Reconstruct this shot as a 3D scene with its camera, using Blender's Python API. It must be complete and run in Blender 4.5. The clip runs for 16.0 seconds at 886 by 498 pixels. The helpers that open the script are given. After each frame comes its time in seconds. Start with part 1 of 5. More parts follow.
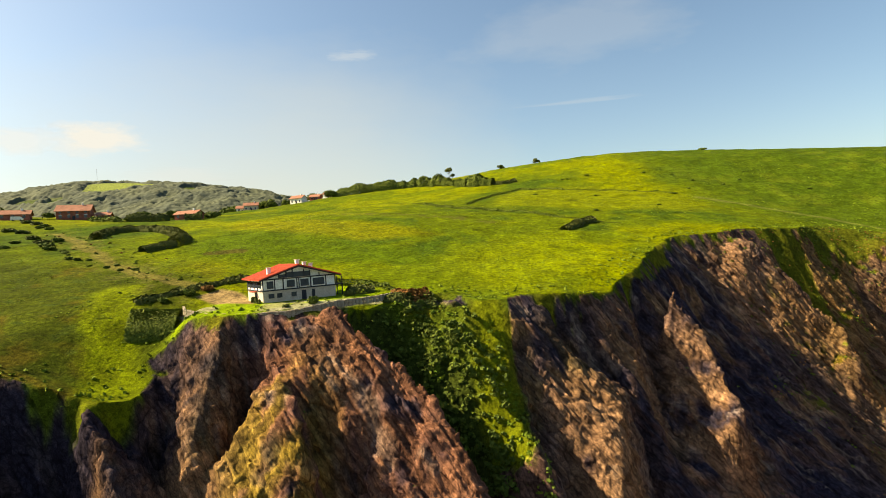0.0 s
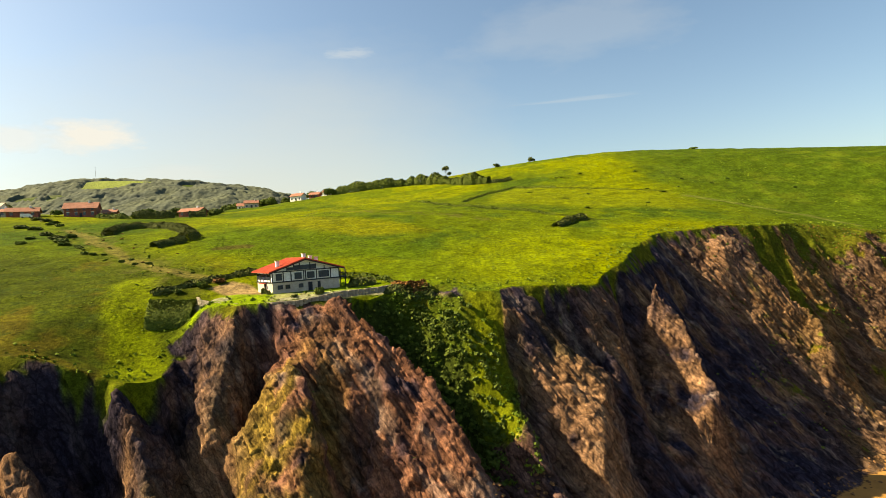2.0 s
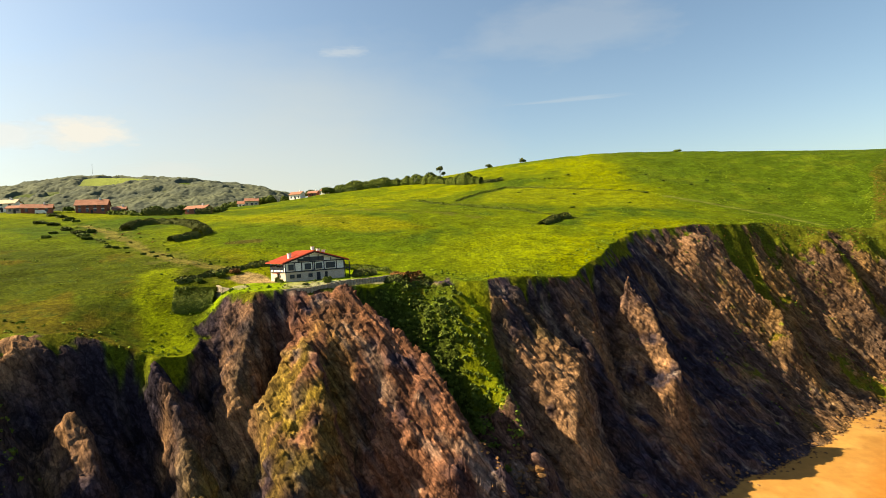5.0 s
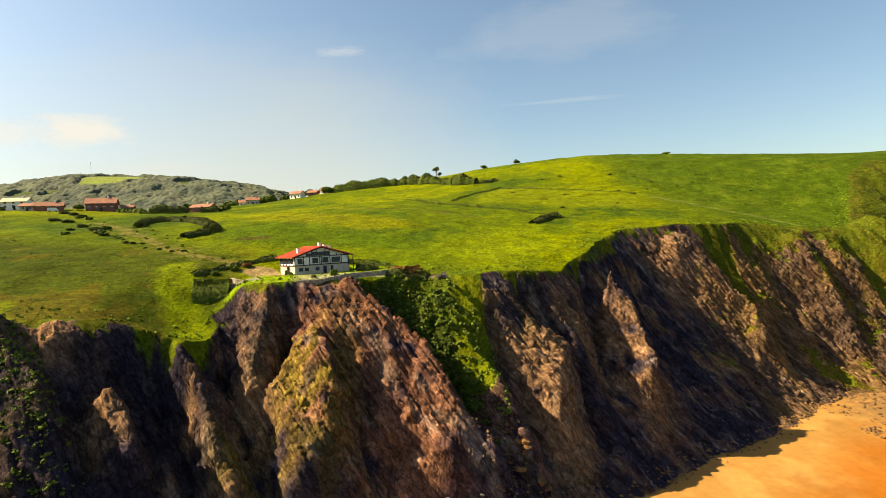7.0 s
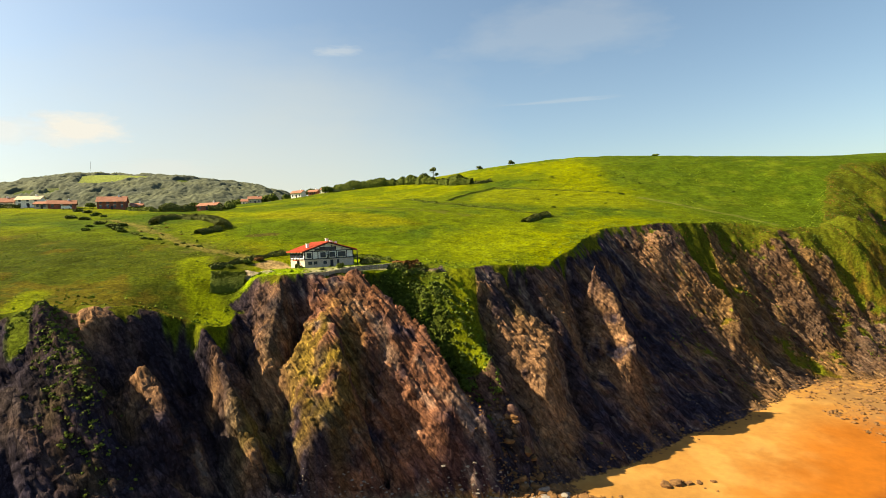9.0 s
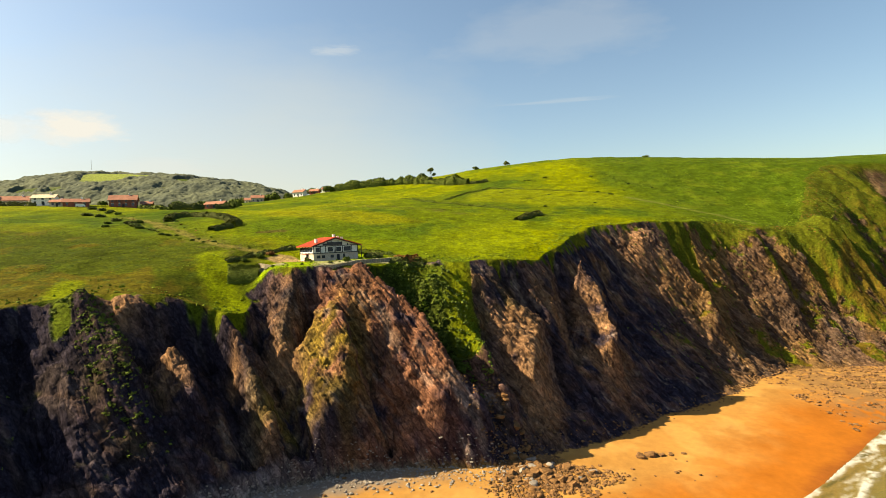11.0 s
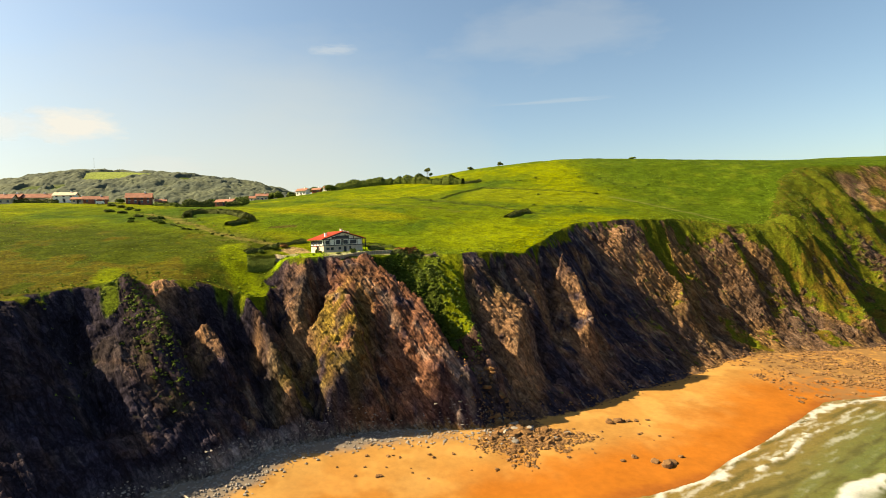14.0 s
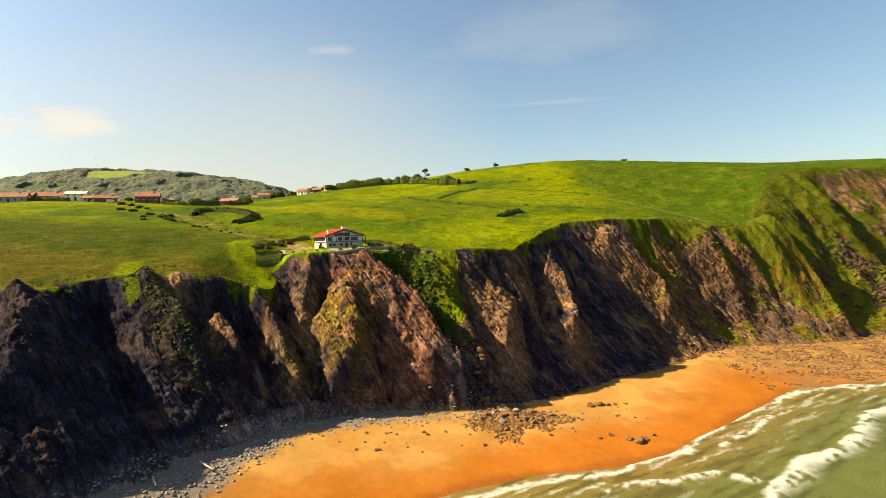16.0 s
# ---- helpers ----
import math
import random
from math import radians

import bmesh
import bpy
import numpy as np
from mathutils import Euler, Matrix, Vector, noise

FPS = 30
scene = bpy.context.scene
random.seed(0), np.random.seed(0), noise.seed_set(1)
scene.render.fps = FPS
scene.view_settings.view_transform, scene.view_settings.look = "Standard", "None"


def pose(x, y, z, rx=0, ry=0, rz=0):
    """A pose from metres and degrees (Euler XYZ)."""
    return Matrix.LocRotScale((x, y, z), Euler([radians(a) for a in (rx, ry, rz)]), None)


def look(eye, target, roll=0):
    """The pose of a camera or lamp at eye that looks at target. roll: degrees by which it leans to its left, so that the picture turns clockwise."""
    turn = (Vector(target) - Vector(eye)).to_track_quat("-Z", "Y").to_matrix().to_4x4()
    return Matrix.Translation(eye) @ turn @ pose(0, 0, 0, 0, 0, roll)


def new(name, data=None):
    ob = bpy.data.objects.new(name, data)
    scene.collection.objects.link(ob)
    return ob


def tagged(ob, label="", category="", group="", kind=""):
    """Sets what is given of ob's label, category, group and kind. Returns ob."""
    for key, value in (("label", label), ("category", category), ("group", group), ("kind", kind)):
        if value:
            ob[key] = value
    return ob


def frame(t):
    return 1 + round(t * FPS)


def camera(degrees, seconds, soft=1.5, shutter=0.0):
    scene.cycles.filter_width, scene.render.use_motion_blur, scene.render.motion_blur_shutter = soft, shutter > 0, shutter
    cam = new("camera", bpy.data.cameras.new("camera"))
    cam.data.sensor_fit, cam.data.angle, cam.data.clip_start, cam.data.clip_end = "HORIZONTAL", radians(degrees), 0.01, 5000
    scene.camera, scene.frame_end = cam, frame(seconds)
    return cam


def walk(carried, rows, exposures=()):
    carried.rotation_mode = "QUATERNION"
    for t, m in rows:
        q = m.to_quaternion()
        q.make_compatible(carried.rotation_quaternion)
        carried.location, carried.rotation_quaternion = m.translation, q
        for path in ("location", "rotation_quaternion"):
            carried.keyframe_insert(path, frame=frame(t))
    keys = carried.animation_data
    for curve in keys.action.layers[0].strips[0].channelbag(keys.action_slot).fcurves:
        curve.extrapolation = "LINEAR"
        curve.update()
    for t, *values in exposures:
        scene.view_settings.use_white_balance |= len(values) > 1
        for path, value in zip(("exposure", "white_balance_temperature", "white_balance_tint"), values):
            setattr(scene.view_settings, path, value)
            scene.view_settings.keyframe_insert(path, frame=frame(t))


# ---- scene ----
cam = camera(79.7, 16.0, soft=0.5)
# seconds, x, y, z, yaw, pitch, roll
PATH = [
    (0.0, 0.002, 0.259, 70.759, 1.593, -0.418, -3.290),
    (0.5, 0.045, -1.779, 70.587, 1.532, -0.499, -3.308),
    (1.0, 0.097, -3.848, 70.422, 1.459, -0.569, -3.311),
    (1.5, 0.153, -5.968, 70.262, 1.375, -0.627, -3.300),
    (2.0, 0.209, -8.155, 70.103, 1.282, -0.676, -3.278),
    (2.5, 0.261, -10.423, 69.946, 1.183, -0.717, -3.246),
    (3.0, 0.307, -12.783, 69.786, 1.077, -0.751, -3.207),
    (3.5, 0.344, -15.243, 69.623, 0.967, -0.780, -3.162),
    (4.0, 0.369, -17.809, 69.455, 0.854, -0.804, -3.113),
    (4.5, 0.382, -20.483, 69.282, 0.738, -0.824, -3.061),
    (5.0, 0.380, -23.268, 69.101, 0.621, -0.843, -3.007),
    (5.5, 0.364, -26.163, 68.911, 0.505, -0.859, -2.953),
    (6.0, 0.333, -29.165, 68.713, 0.389, -0.874, -2.899),
    (6.5, 0.288, -32.269, 68.505, 0.275, -0.889, -2.847),
    (7.0, 0.230, -35.472, 68.288, 0.163, -0.904, -2.796),
    (7.5, 0.159, -38.765, 68.060, 0.054, -0.920, -2.748),
    (8.0, 0.078, -42.141, 67.822, -0.051, -0.936, -2.702),
    (8.5, -0.011, -45.592, 67.574, -0.152, -0.953, -2.659),
    (9.0, -0.106, -49.109, 67.316, -0.249, -0.972, -2.620),
    (9.5, -0.202, -52.680, 67.050, -0.341, -0.991, -2.583),
    (10.0, -0.297, -56.297, 66.775, -0.428, -1.012, -2.549),
    (10.5, -0.385, -59.949, 66.492, -0.510, -1.034, -2.518),
    (11.0, -0.462, -63.626, 66.203, -0.587, -1.056, -2.488),
    (11.5, -0.523, -67.318, 65.909, -0.659, -1.079, -2.460),
    (12.0, -0.563, -71.015, 65.611, -0.726, -1.102, -2.432),
    (12.5, -0.574, -74.708, 65.312, -0.788, -1.124, -2.404),
    (13.0, -0.550, -78.389, 65.012, -0.846, -1.145, -2.373),
    (13.5, -0.484, -82.050, 64.714, -0.899, -1.164, -2.341),
    (14.0, -0.369, -85.686, 64.420, -0.950, -1.179, -2.303),
    (14.5, -0.195, -89.291, 64.132, -0.997, -1.191, -2.260),
    (15.0, 0.045, -92.861, 63.853, -1.042, -1.199, -2.210),
    (15.5, 0.362, -96.395, 63.586, -1.085, -1.200, -2.150),
    (16.0, 0.763, -99.893, 63.334, -1.128, -1.194, -2.079),
]
walk(cam, [(t, pose(x, y, z, 0, 0, yaw) @ pose(0, 0, 0, 90 + pitch) @ pose(0, 0, 0, 0, 0, roll)) for t, x, y, z, yaw, pitch, roll in PATH],
     exposures=[(0.0, 1.78, 7800, 5), (16.0, 1.78, 7800, 5)])
# ---- world and sun ----
SUN_AZ, SUN_EL = 271.8, 40.8   # degrees clockwise from +y, and above the horizon
world = bpy.data.worlds.new("sky")
scene.world = world
world.use_nodes = True
wn = world.node_tree.nodes
sky = wn.new("ShaderNodeTexSky")
sky.sky_type, sky.sun_disc = "NISHITA", False
sky.sun_elevation, sky.sun_rotation = radians(SUN_EL), radians(SUN_AZ)
sky.air_density, sky.dust_density, sky.ozone_density = 1.0, 1.7, 1.8
wn["Background"].inputs["Strength"].default_value = 0.057
vivid = wn.new("ShaderNodeHueSaturation")
vivid.inputs["Saturation"].default_value = 1.10
world.node_tree.links.new(sky.outputs[0], vivid.inputs["Color"])
world.node_tree.links.new(vivid.outputs[0], wn["Background"].inputs["Color"])
sun = new("sun", bpy.data.lights.new("sun", "SUN"))
sun.data.energy, sun.data.angle, sun.data.color = 5.0, radians(0.5), (1.0, 0.83, 0.58)
a, e = radians(SUN_AZ), radians(SUN_EL)
sun.matrix_world = look((0, 0, 200), Vector((0, 0, 200)) - 100 * Vector((math.sin(a) * math.cos(e), math.cos(a) * math.cos(e), math.sin(e))))
STEP = 0.5
# ---- terrain ----
def dist_line(x, y, line):
    """Distance to a polyline, side of it (positive: to its left) and run along it."""
    best = np.full(x.shape, 1e9)
    side = np.zeros(x.shape)
    run = np.zeros(x.shape)
    s0 = 0.0
    for (ax, ay), (bx, by) in zip(line[:-1], line[1:]):
        dx, dy = bx - ax, by - ay
        ln = math.hypot(dx, dy)
        k = np.clip(((x - ax) * dx + (y - ay) * dy) / ln ** 2, 0, 1)
        d = np.hypot(x - ax - k * dx, y - ay - k * dy)
        c = dx * (y - ay) - dy * (x - ax)
        near = d < best - 1e-6
        tie = (np.abs(d - best) <= 1e-6) & (np.abs(c) / ln > np.abs(side))
        pick = near | tie
        best = np.where(pick, d, best)
        side = np.where(pick, c / ln, side)
        run = np.where(pick, s0 + k * ln, run)
        s0 += ln
    return best, np.sign(side), run


def lattice(ix, iy, seed):
    n = (ix.astype(np.int64) * 374761393 + iy.astype(np.int64) * 668265263 + seed * 974711) & 0x7FFFFFFF
    n = ((n ^ (n >> 13)) * 1274126177) & 0x7FFFFFFF
    n = ((n ^ (n >> 16)) * 668265263) & 0x7FFFFFFF
    return (n ^ (n >> 15)) / 0x3FFFFFFF - 1.0


def grain(x, y, seed=0):
    """Smooth noise from -1 to 1, one wave about one metre."""
    ix, iy = np.floor(x), np.floor(y)
    fx, fy = x - ix, y - iy
    fx, fy = fx * fx * fx * (fx * (6 * fx - 15) + 10), fy * fy * fy * (fy * (6 * fy - 15) + 10)
    a, b = lattice(ix, iy, seed), lattice(ix + 1, iy, seed)
    c, d = lattice(ix, iy + 1, seed), lattice(ix + 1, iy + 1, seed)
    return (a + (b - a) * fx) * (1 - fy) + (c + (d - c) * fx) * fy


def fractal(x, y, octaves=4, seed=0):
    total, amp = 0.0, 1.0
    for k in range(octaves):
        total = total + amp * grain(x * 2 ** k + 17.3 * k, y * 2 ** k - 9.1 * k, seed + k)
        amp *= 0.5
    return total / 1.6


def smooth(a, b, v):
    k = np.clip((v - a) / (b - a), 0, 1)
    return k * k * (3 - 2 * k)


EDGE = [(-420, -230), (-220, -80), (-150, -10), (-125, 30), (-112, 60), (-93, 79), (-76, 83), (-67, 84), (-60, 85), (-57, 91), (-60, 99), (-53, 100.5), (-41, 101.5),
        (-31, 102.5), (-24, 107), (-16, 112), (-11, 119), (-3, 121), (5, 116), (15, 120), (29, 124.5), (36, 131), (45.5, 141), (54, 154),
        (62, 169), (74, 180), (92, 185), (114, 193), (140, 206), (160, 206), (186, 211), (206, 234), (240, 278), (268, 303), (290, 309), (330, 313), (400, 326), (700, 390)]
FOOT = [(-420, -290), (-240, -190), (-140, -100), (-95, -40), (-80, 0), (-70, 21), (-65, 31), (-60, 39), (-53, 47.5), (-44, 57.5), (-33, 66), (-20, 71), (-6, 73), (9, 75),
        (22, 80), (34, 88), (48, 95), (69, 110), (101, 128), (122, 145), (143, 159), (165, 164), (186, 161), (210, 165), (250, 180), (320, 190), (420, 200), (700, 260)]

# centre, reach and height of the swells of the plateau
HILLS = [(-110, 70, 60, -1.8), (-100, 150, 60, 3.0), (-40, 110, 50, -3.3), (-20, 200, 70, 11.7), (60, 170, 50, -2.6), (120, 200, 50, 8.2),
         (180, 220, 60, -12.3), (60, 300, 90, 1.5), (120, 420, 110, 38.9), (250, 300, 70, 11.2), (300, 420, 130, 3.7), (-120, 330, 110, 0.6),
         (-250, 230, 110, 17.4), (-300, 60, 120, 8.0), (-60, 450, 110, 13.1), (-250, 520, 150, 1.3), (450, 420, 150, 45.2),
         (-57, 90, 9, -7.0), (-62, 104, 9, -1.5), (-72, 92, 7, -2.0), (-240, 245, 40, 2.0), (-85, 380, 35, 4.0), (39, 125, 8, -3.0)]


def terrace(x, y):
    """Height of the lawn round the house: level, but falling towards the front edge."""
    return 60.85 - 0.2 * np.clip(107 - y, 0, 6) * smooth(-22, -32, x)


def plateau(x, y):
    far = smooth(520, 700, y)
    h = 40.65 - 0.0222 * np.clip(x, -400, 500) + 0.1133 * np.clip(y, -200, 560)
    for cx, cy, reach, tall in HILLS:
        h = h + tall * np.exp(-((x - cx) ** 2 + (y - cy) ** 2) / (2 * reach ** 2))
    back = 88 + 130 * np.exp(-(((x + 655) / 395) ** 2 + ((y - 960) / 230) ** 2)) + 24 * np.exp(-(((x + 330) / 150) ** 2 + ((y - 960) / 200) ** 2))
    h = h + (back - h) * far
    # the level terrace round the house
    tx, ty = (x + 38) * 0.79 + (y - 113) * 0.61, -(x + 38) * 0.61 + (y - 113) * 0.79
    lawn = smooth(1.35, 0.85, np.hypot(tx / 19, ty / 12))
    return h + (terrace(x, y) - h) * lawn


WATER = [(-420, -340), (-230, -180), (-150, -100), (-90, -40), (-40, 5), (5, 31), (27, 37), (50, 41), (69, 49), (81, 58), (104, 76),
         (137, 100), (157, 104), (176, 104), (240, 118), (400, 130), (700, 180)]


def shore(x, y):
    """The beach: it falls from the cliff's foot to the sea, and lies higher at its western end."""
    df, side, _ = dist_line(x, y, FOOT)
    dw, wet, _ = dist_line(x, y, WATER)
    foot = 3.6 + 0.062 * np.clip(45 - x, 0, 130)
    fall = foot * dw / (df + dw + 0.01)
    h = np.where(side > 0, foot, np.where(wet > 0, fall, np.maximum(-0.05 * dw, -6)))
    return h + 0.16 * fractal(x / 26, y / 26, 3, 40) * smooth(60, 5, dw) * (wet > 0)


RIBS = []


def rib(amount, left, right, *line, taper=(0.25, 0.25)):
    """A ridge (amount over 0) or gully down the cliff: its height in metres, its reach to either side, and its line from top to foot."""
    RIBS.append((amount, left, right, line, taper))


# the ridges and gullies of the cliff, from west to east: steep dark flanks face east
rib(6, 12, 6, (-120, 52), (-104, 38), (-92, 18))
rib(-9, 8, 12, (-108, 68), (-98, 58), (-84, 44), (-74, 32))
rib(6, 5, 9, (-98, 80), (-88, 70), (-74, 60), (-65, 50))
rib(3.5, 6, 5, (-89, 84), (-84, 77), (-79, 72))
rib(-16, 3, 21, (-69, 87), (-63.5, 81), (-58.5, 77.5), (-53, 73), (-47, 66), (-43, 59), taper=(0.12, 0.2))
rib(-5, 5, 5, (-79, 72), (-70, 62), (-64, 54))
rib(7, 3.5, 7, (-72, 72), (-65, 67), (-61, 63), (-59, 56))
rib(3, 3.5, 2, (-63, 84.5), (-59, 81), (-54, 78), (-49, 74), (-43, 68), (-40, 62))
rib(-12, 6, 9, (-57, 93), (-52, 87), (-45, 79), (-38, 72), (-32, 65), taper=(0.12, 0.2))
rib(4.5, 3.5, 9, (-47, 100), (-44, 95), (-46, 88), (-46, 79))
rib(-14, 4, 5, (-42, 103.5), (-39.5, 97), (-40.5, 90), (-43.5, 83), taper=(0.03, 0.4))
rib(7, 3, 11, (-34, 92), (-27, 86), (-26, 81), (-26, 76), (-27, 66), taper=(0.4, 0.1))
rib(-11, 9, 5, (-22, 86), (-17, 77), (-14, 67), taper=(0.12, 0.08))
rib(8, 4, 20, (-31, 104), (-24, 100), (-15, 96), (-6, 91.5), (1, 87), (8, 81), (13, 74), taper=(0.2, 0.15))
rib(-15, 9, 6, (-24, 109), (-12, 103), (-1, 97), (5, 90), (10, 82), taper=(0.06, 0.25))
rib(-2, 4, 6, (7, 117), (8, 107), (8, 97), (10, 90))
rib(4, 3, 5, (10, 98), (16, 91), (20, 83))
rib(7, 2.5, 3, (16, 88), (18, 83), (19, 78), taper=(0.3, 0.3))
rib(-7, 5, 4, (12, 114), (13, 104), (19, 96), (27, 88), taper=(0.15, 0.2))
rib(9, 3.5, 12, (32, 117), (31.5, 108), (28, 100), (26, 93))
rib(-7, 4, 7, (20, 121), (28, 118), (34, 111), (42, 97), taper=(0.15, 0.25))
rib(3, 2.5, 3, (40, 136), (39, 126), (37, 116))
rib(3.5, 3, 3, (45, 141), (44, 133), (43, 125))
rib(-9, 4.5, 7, (43, 138), (44, 124), (47, 111), taper=(0.2, 0.2))
rib(16, 2.2, 9, (51, 134), (56, 128.5), (60, 123), (60, 114.5), taper=(0.16, 0.1))
rib(-5, 14, 10, (65, 165), (71, 150), (76, 138), (80, 125))
rib(9, 5, 10, (88, 184), (102, 179), (110, 175), (118, 169), (122, 157))
rib(-9, 8, 6, (103, 188), (116, 183), (127, 175), (138, 164), taper=(0.12, 0.2))
rib(-3, 3, 4, (132, 200), (140, 186), (146, 172))
rib(5, 5, 16, (150, 203), (161, 190), (164, 176))
rib(-6, 7, 4, (162, 204), (167, 192), (170, 178), taper=(0.12, 0.25))
rib(-5, 8, 8, (180, 209), (186, 192), (190, 172))
rib(10, 8, 22, (194, 224), (208, 207), (214, 195), (216, 180), (215, 167), taper=(0.2, 0.15))
rib(-3.5, 3, 4, (192, 216), (199, 203), (205, 190))
rib(-9, 12, 9, (216, 243), (229, 214), (238, 190))
rib(-6, 16, 18, (250, 284), (248, 240), (246, 200))
rib(-8, 7, 7, (267, 305), (273, 287), (279, 266), taper=(0.1, 0.3))
rib(7, 18, 22, (290, 294), (286, 250), (284, 205))


def height(x, y):
    """Height of the ground, how far up the cliff (0 foot, 1 edge) and how much of it is bare face."""
    # the lines of edge and foot are ragged
    wx = x + 2.2 * fractal(x / 11, y / 11, 3, 3) + 0.7 * fractal(x / 3.2, y / 3.2, 2, 13)
    wy = y + 2.2 * fractal(x / 11, y / 11, 3, 5) + 0.7 * fractal(x / 3.2, y / 3.2, 2, 15)
    de, se, _ = dist_line(wx, wy, EDGE)
    df, sf, _ = dist_line(wx, wy, FOOT)
    top, low = plateau(x, y), shore(x, y)
    v = np.where(se > 0, 1.0, np.where(sf < 0, 0.0, df / (df + de + 1e-6)))
    face = v * (1 - v) * 4
    inside = np.where((v > 0) & (v < 1), np.minimum(1, face * (3 - 1.6 * smooth(78, 112, x) * (v > 0.5))), 0)
    bulge = 0.70 - 0.13 * smooth(-46, -32, x) * smooth(12, -2, x) + 0.45 * smooth(0, 38, x) + 0.22 * smooth(45, 80, x) - 0.25 * smooth(-88, -112, x)
    rise = v ** bulge
    # east of the bare face the pasture rolls over into the slope
    roll = smooth(78, 112, x) * smooth(300, 276, x)
    rise = rise + (1 - (1 - v) ** 1.55 - rise) * roll * smooth(0.2, 0.9, v) * smooth(95, 170, x)
    h = low + (top - low) * rise
    for amount, left, right, line, taper in RIBS:
        d, s, r = dist_line(wx, wy, line)
        ln = sum(math.dist(p, q) for p, q in zip(line[:-1], line[1:]))
        lobe = np.clip(1 - d / np.where(s > 0, left, right), 0, 1)
        ends = smooth(0, taper[0], r / ln + 0.02) * smooth(0, taper[1], 1.02 - r / ln)
        h = h + amount * lobe ** 1.15 * ends * inside
    # flutes that run down and to the east, bedding, and broken rock
    u, w = x * 0.83 + y * 0.55, -x * 0.55 + y * 0.83
    u = u + 0.55 * w + 1.2 * fractal(x / 6, y / 6, 2, 21)
    crag = 1.5 * (0.5 - np.abs(fractal(u / 4.5, w / 26, 3, 7))) + 0.7 * (0.5 - np.abs(grain(u / 1.5, w / 8, 9))) + 0.9 * fractal(x / 5, y / 5, 4, 11)
    bed = (h / 2.1 + 0.10 * u + 0.8 * fractal(u / 14, w / 14, 2, 31)) % 1.0
    crag = crag + 0.55 * np.minimum(bed * 4, (1 - bed) * 1.33) - 0.3
    h = h + 1.05 * crag * inside * (0.8 + 0.2 * smooth(120, 85, x) + 0.9 * smooth(230, 270, x)) * (0.6 + 0.4 * smooth(-72, -50, x))
    h = h + roll * np.where(v < 1, 0.7 * fractal(x / 4, y / 4, 3, 59) * smooth(0, 0.1, v), 0) * smooth(0, 3, np.where(se > 0, 0, de))
    # tussocks and hollows of the pasture
    h = h + np.where(v >= 1, 0.5 * fractal(x / 9, y / 9, 3, 51) + 0.9 * fractal(x / 38, y / 38, 2, 55), 0) * smooth(0, 4, np.where(se > 0, de, 0)) * smooth(12, 24, np.hypot(x + 38, y - 113))
    return h, v, inside


# ---- materials ----
DIP = np.array([(0.80, 0.24, 0.55), (0.60, -0.30, -0.74), (-0.01, 0.92, -0.38)])   # across the beds of rock, down along them, and into the cliff


def shader(name, rough=0.9):
    m = bpy.data.materials.new(name)
    m.use_nodes = True
    nodes, links = m.node_tree.nodes, m.node_tree.links
    b = nodes["Principled BSDF"]
    b.inputs["Roughness"].default_value = rough
    b.inputs["Specular IOR Level"].default_value = 0.08
    return m, nodes, links, b


def noise_node(nodes, links, scale, detail=4.0, rough=0.6, coord="Object", stretch=None):
    tc = nodes.new("ShaderNodeTexCoord")
    n = nodes.new("ShaderNodeTexNoise")
    n.inputs["Scale"].default_value, n.inputs["Detail"].default_value, n.inputs["Roughness"].default_value = scale, detail, rough
    if stretch:
        mp = nodes.new("ShaderNodeMapping")
        mp.inputs["Scale"].default_value, mp.inputs["Rotation"].default_value = stretch[:3], [radians(a) for a in stretch[3:]]
        links.new(tc.outputs[coord], mp.inputs["Vector"])
        links.new(mp.outputs[0], n.inputs["Vector"])
    else:
        links.new(tc.outputs[coord], n.inputs["Vector"])
    return n.outputs["Fac"]


def ramp(nodes, links, fac, *stops):
    r = nodes.new("ShaderNodeValToRGB")
    while len(r.color_ramp.elements) < len(stops):
        r.color_ramp.elements.new(0.5)
    for el, (p, c) in zip(r.color_ramp.elements, stops):
        el.position, el.color = p, (*c, 1) if len(c) == 3 else c
    links.new(fac, r.inputs[0])
    return r.outputs[0]


def blend(nodes, links, a, b, fac=1.0, kind="MULTIPLY"):
    x = nodes.new("ShaderNodeMix")
    x.data_type, x.blend_type = "RGBA", kind
    for sock, val in ((x.inputs[6], a), (x.inputs[7], b), (x.inputs[0], fac)):
        if isinstance(val, (int, float)):
            sock.default_value = val
        elif isinstance(val, tuple):
            sock.default_value = (*val, 1)
        else:
            links.new(val, sock)
    return x.outputs[2]


def relief(nodes, links, b, fac, strength, distance):
    n = nodes.new("ShaderNodeBump")
    n.inputs["Strength"].default_value, n.inputs["Distance"].default_value = strength, distance
    links.new(fac, n.inputs["Height"])
    old = b.inputs["Normal"].links
    if old:
        links.new(old[0].from_socket, n.inputs["Normal"])
    links.new(n.outputs[0], b.inputs["Normal"])


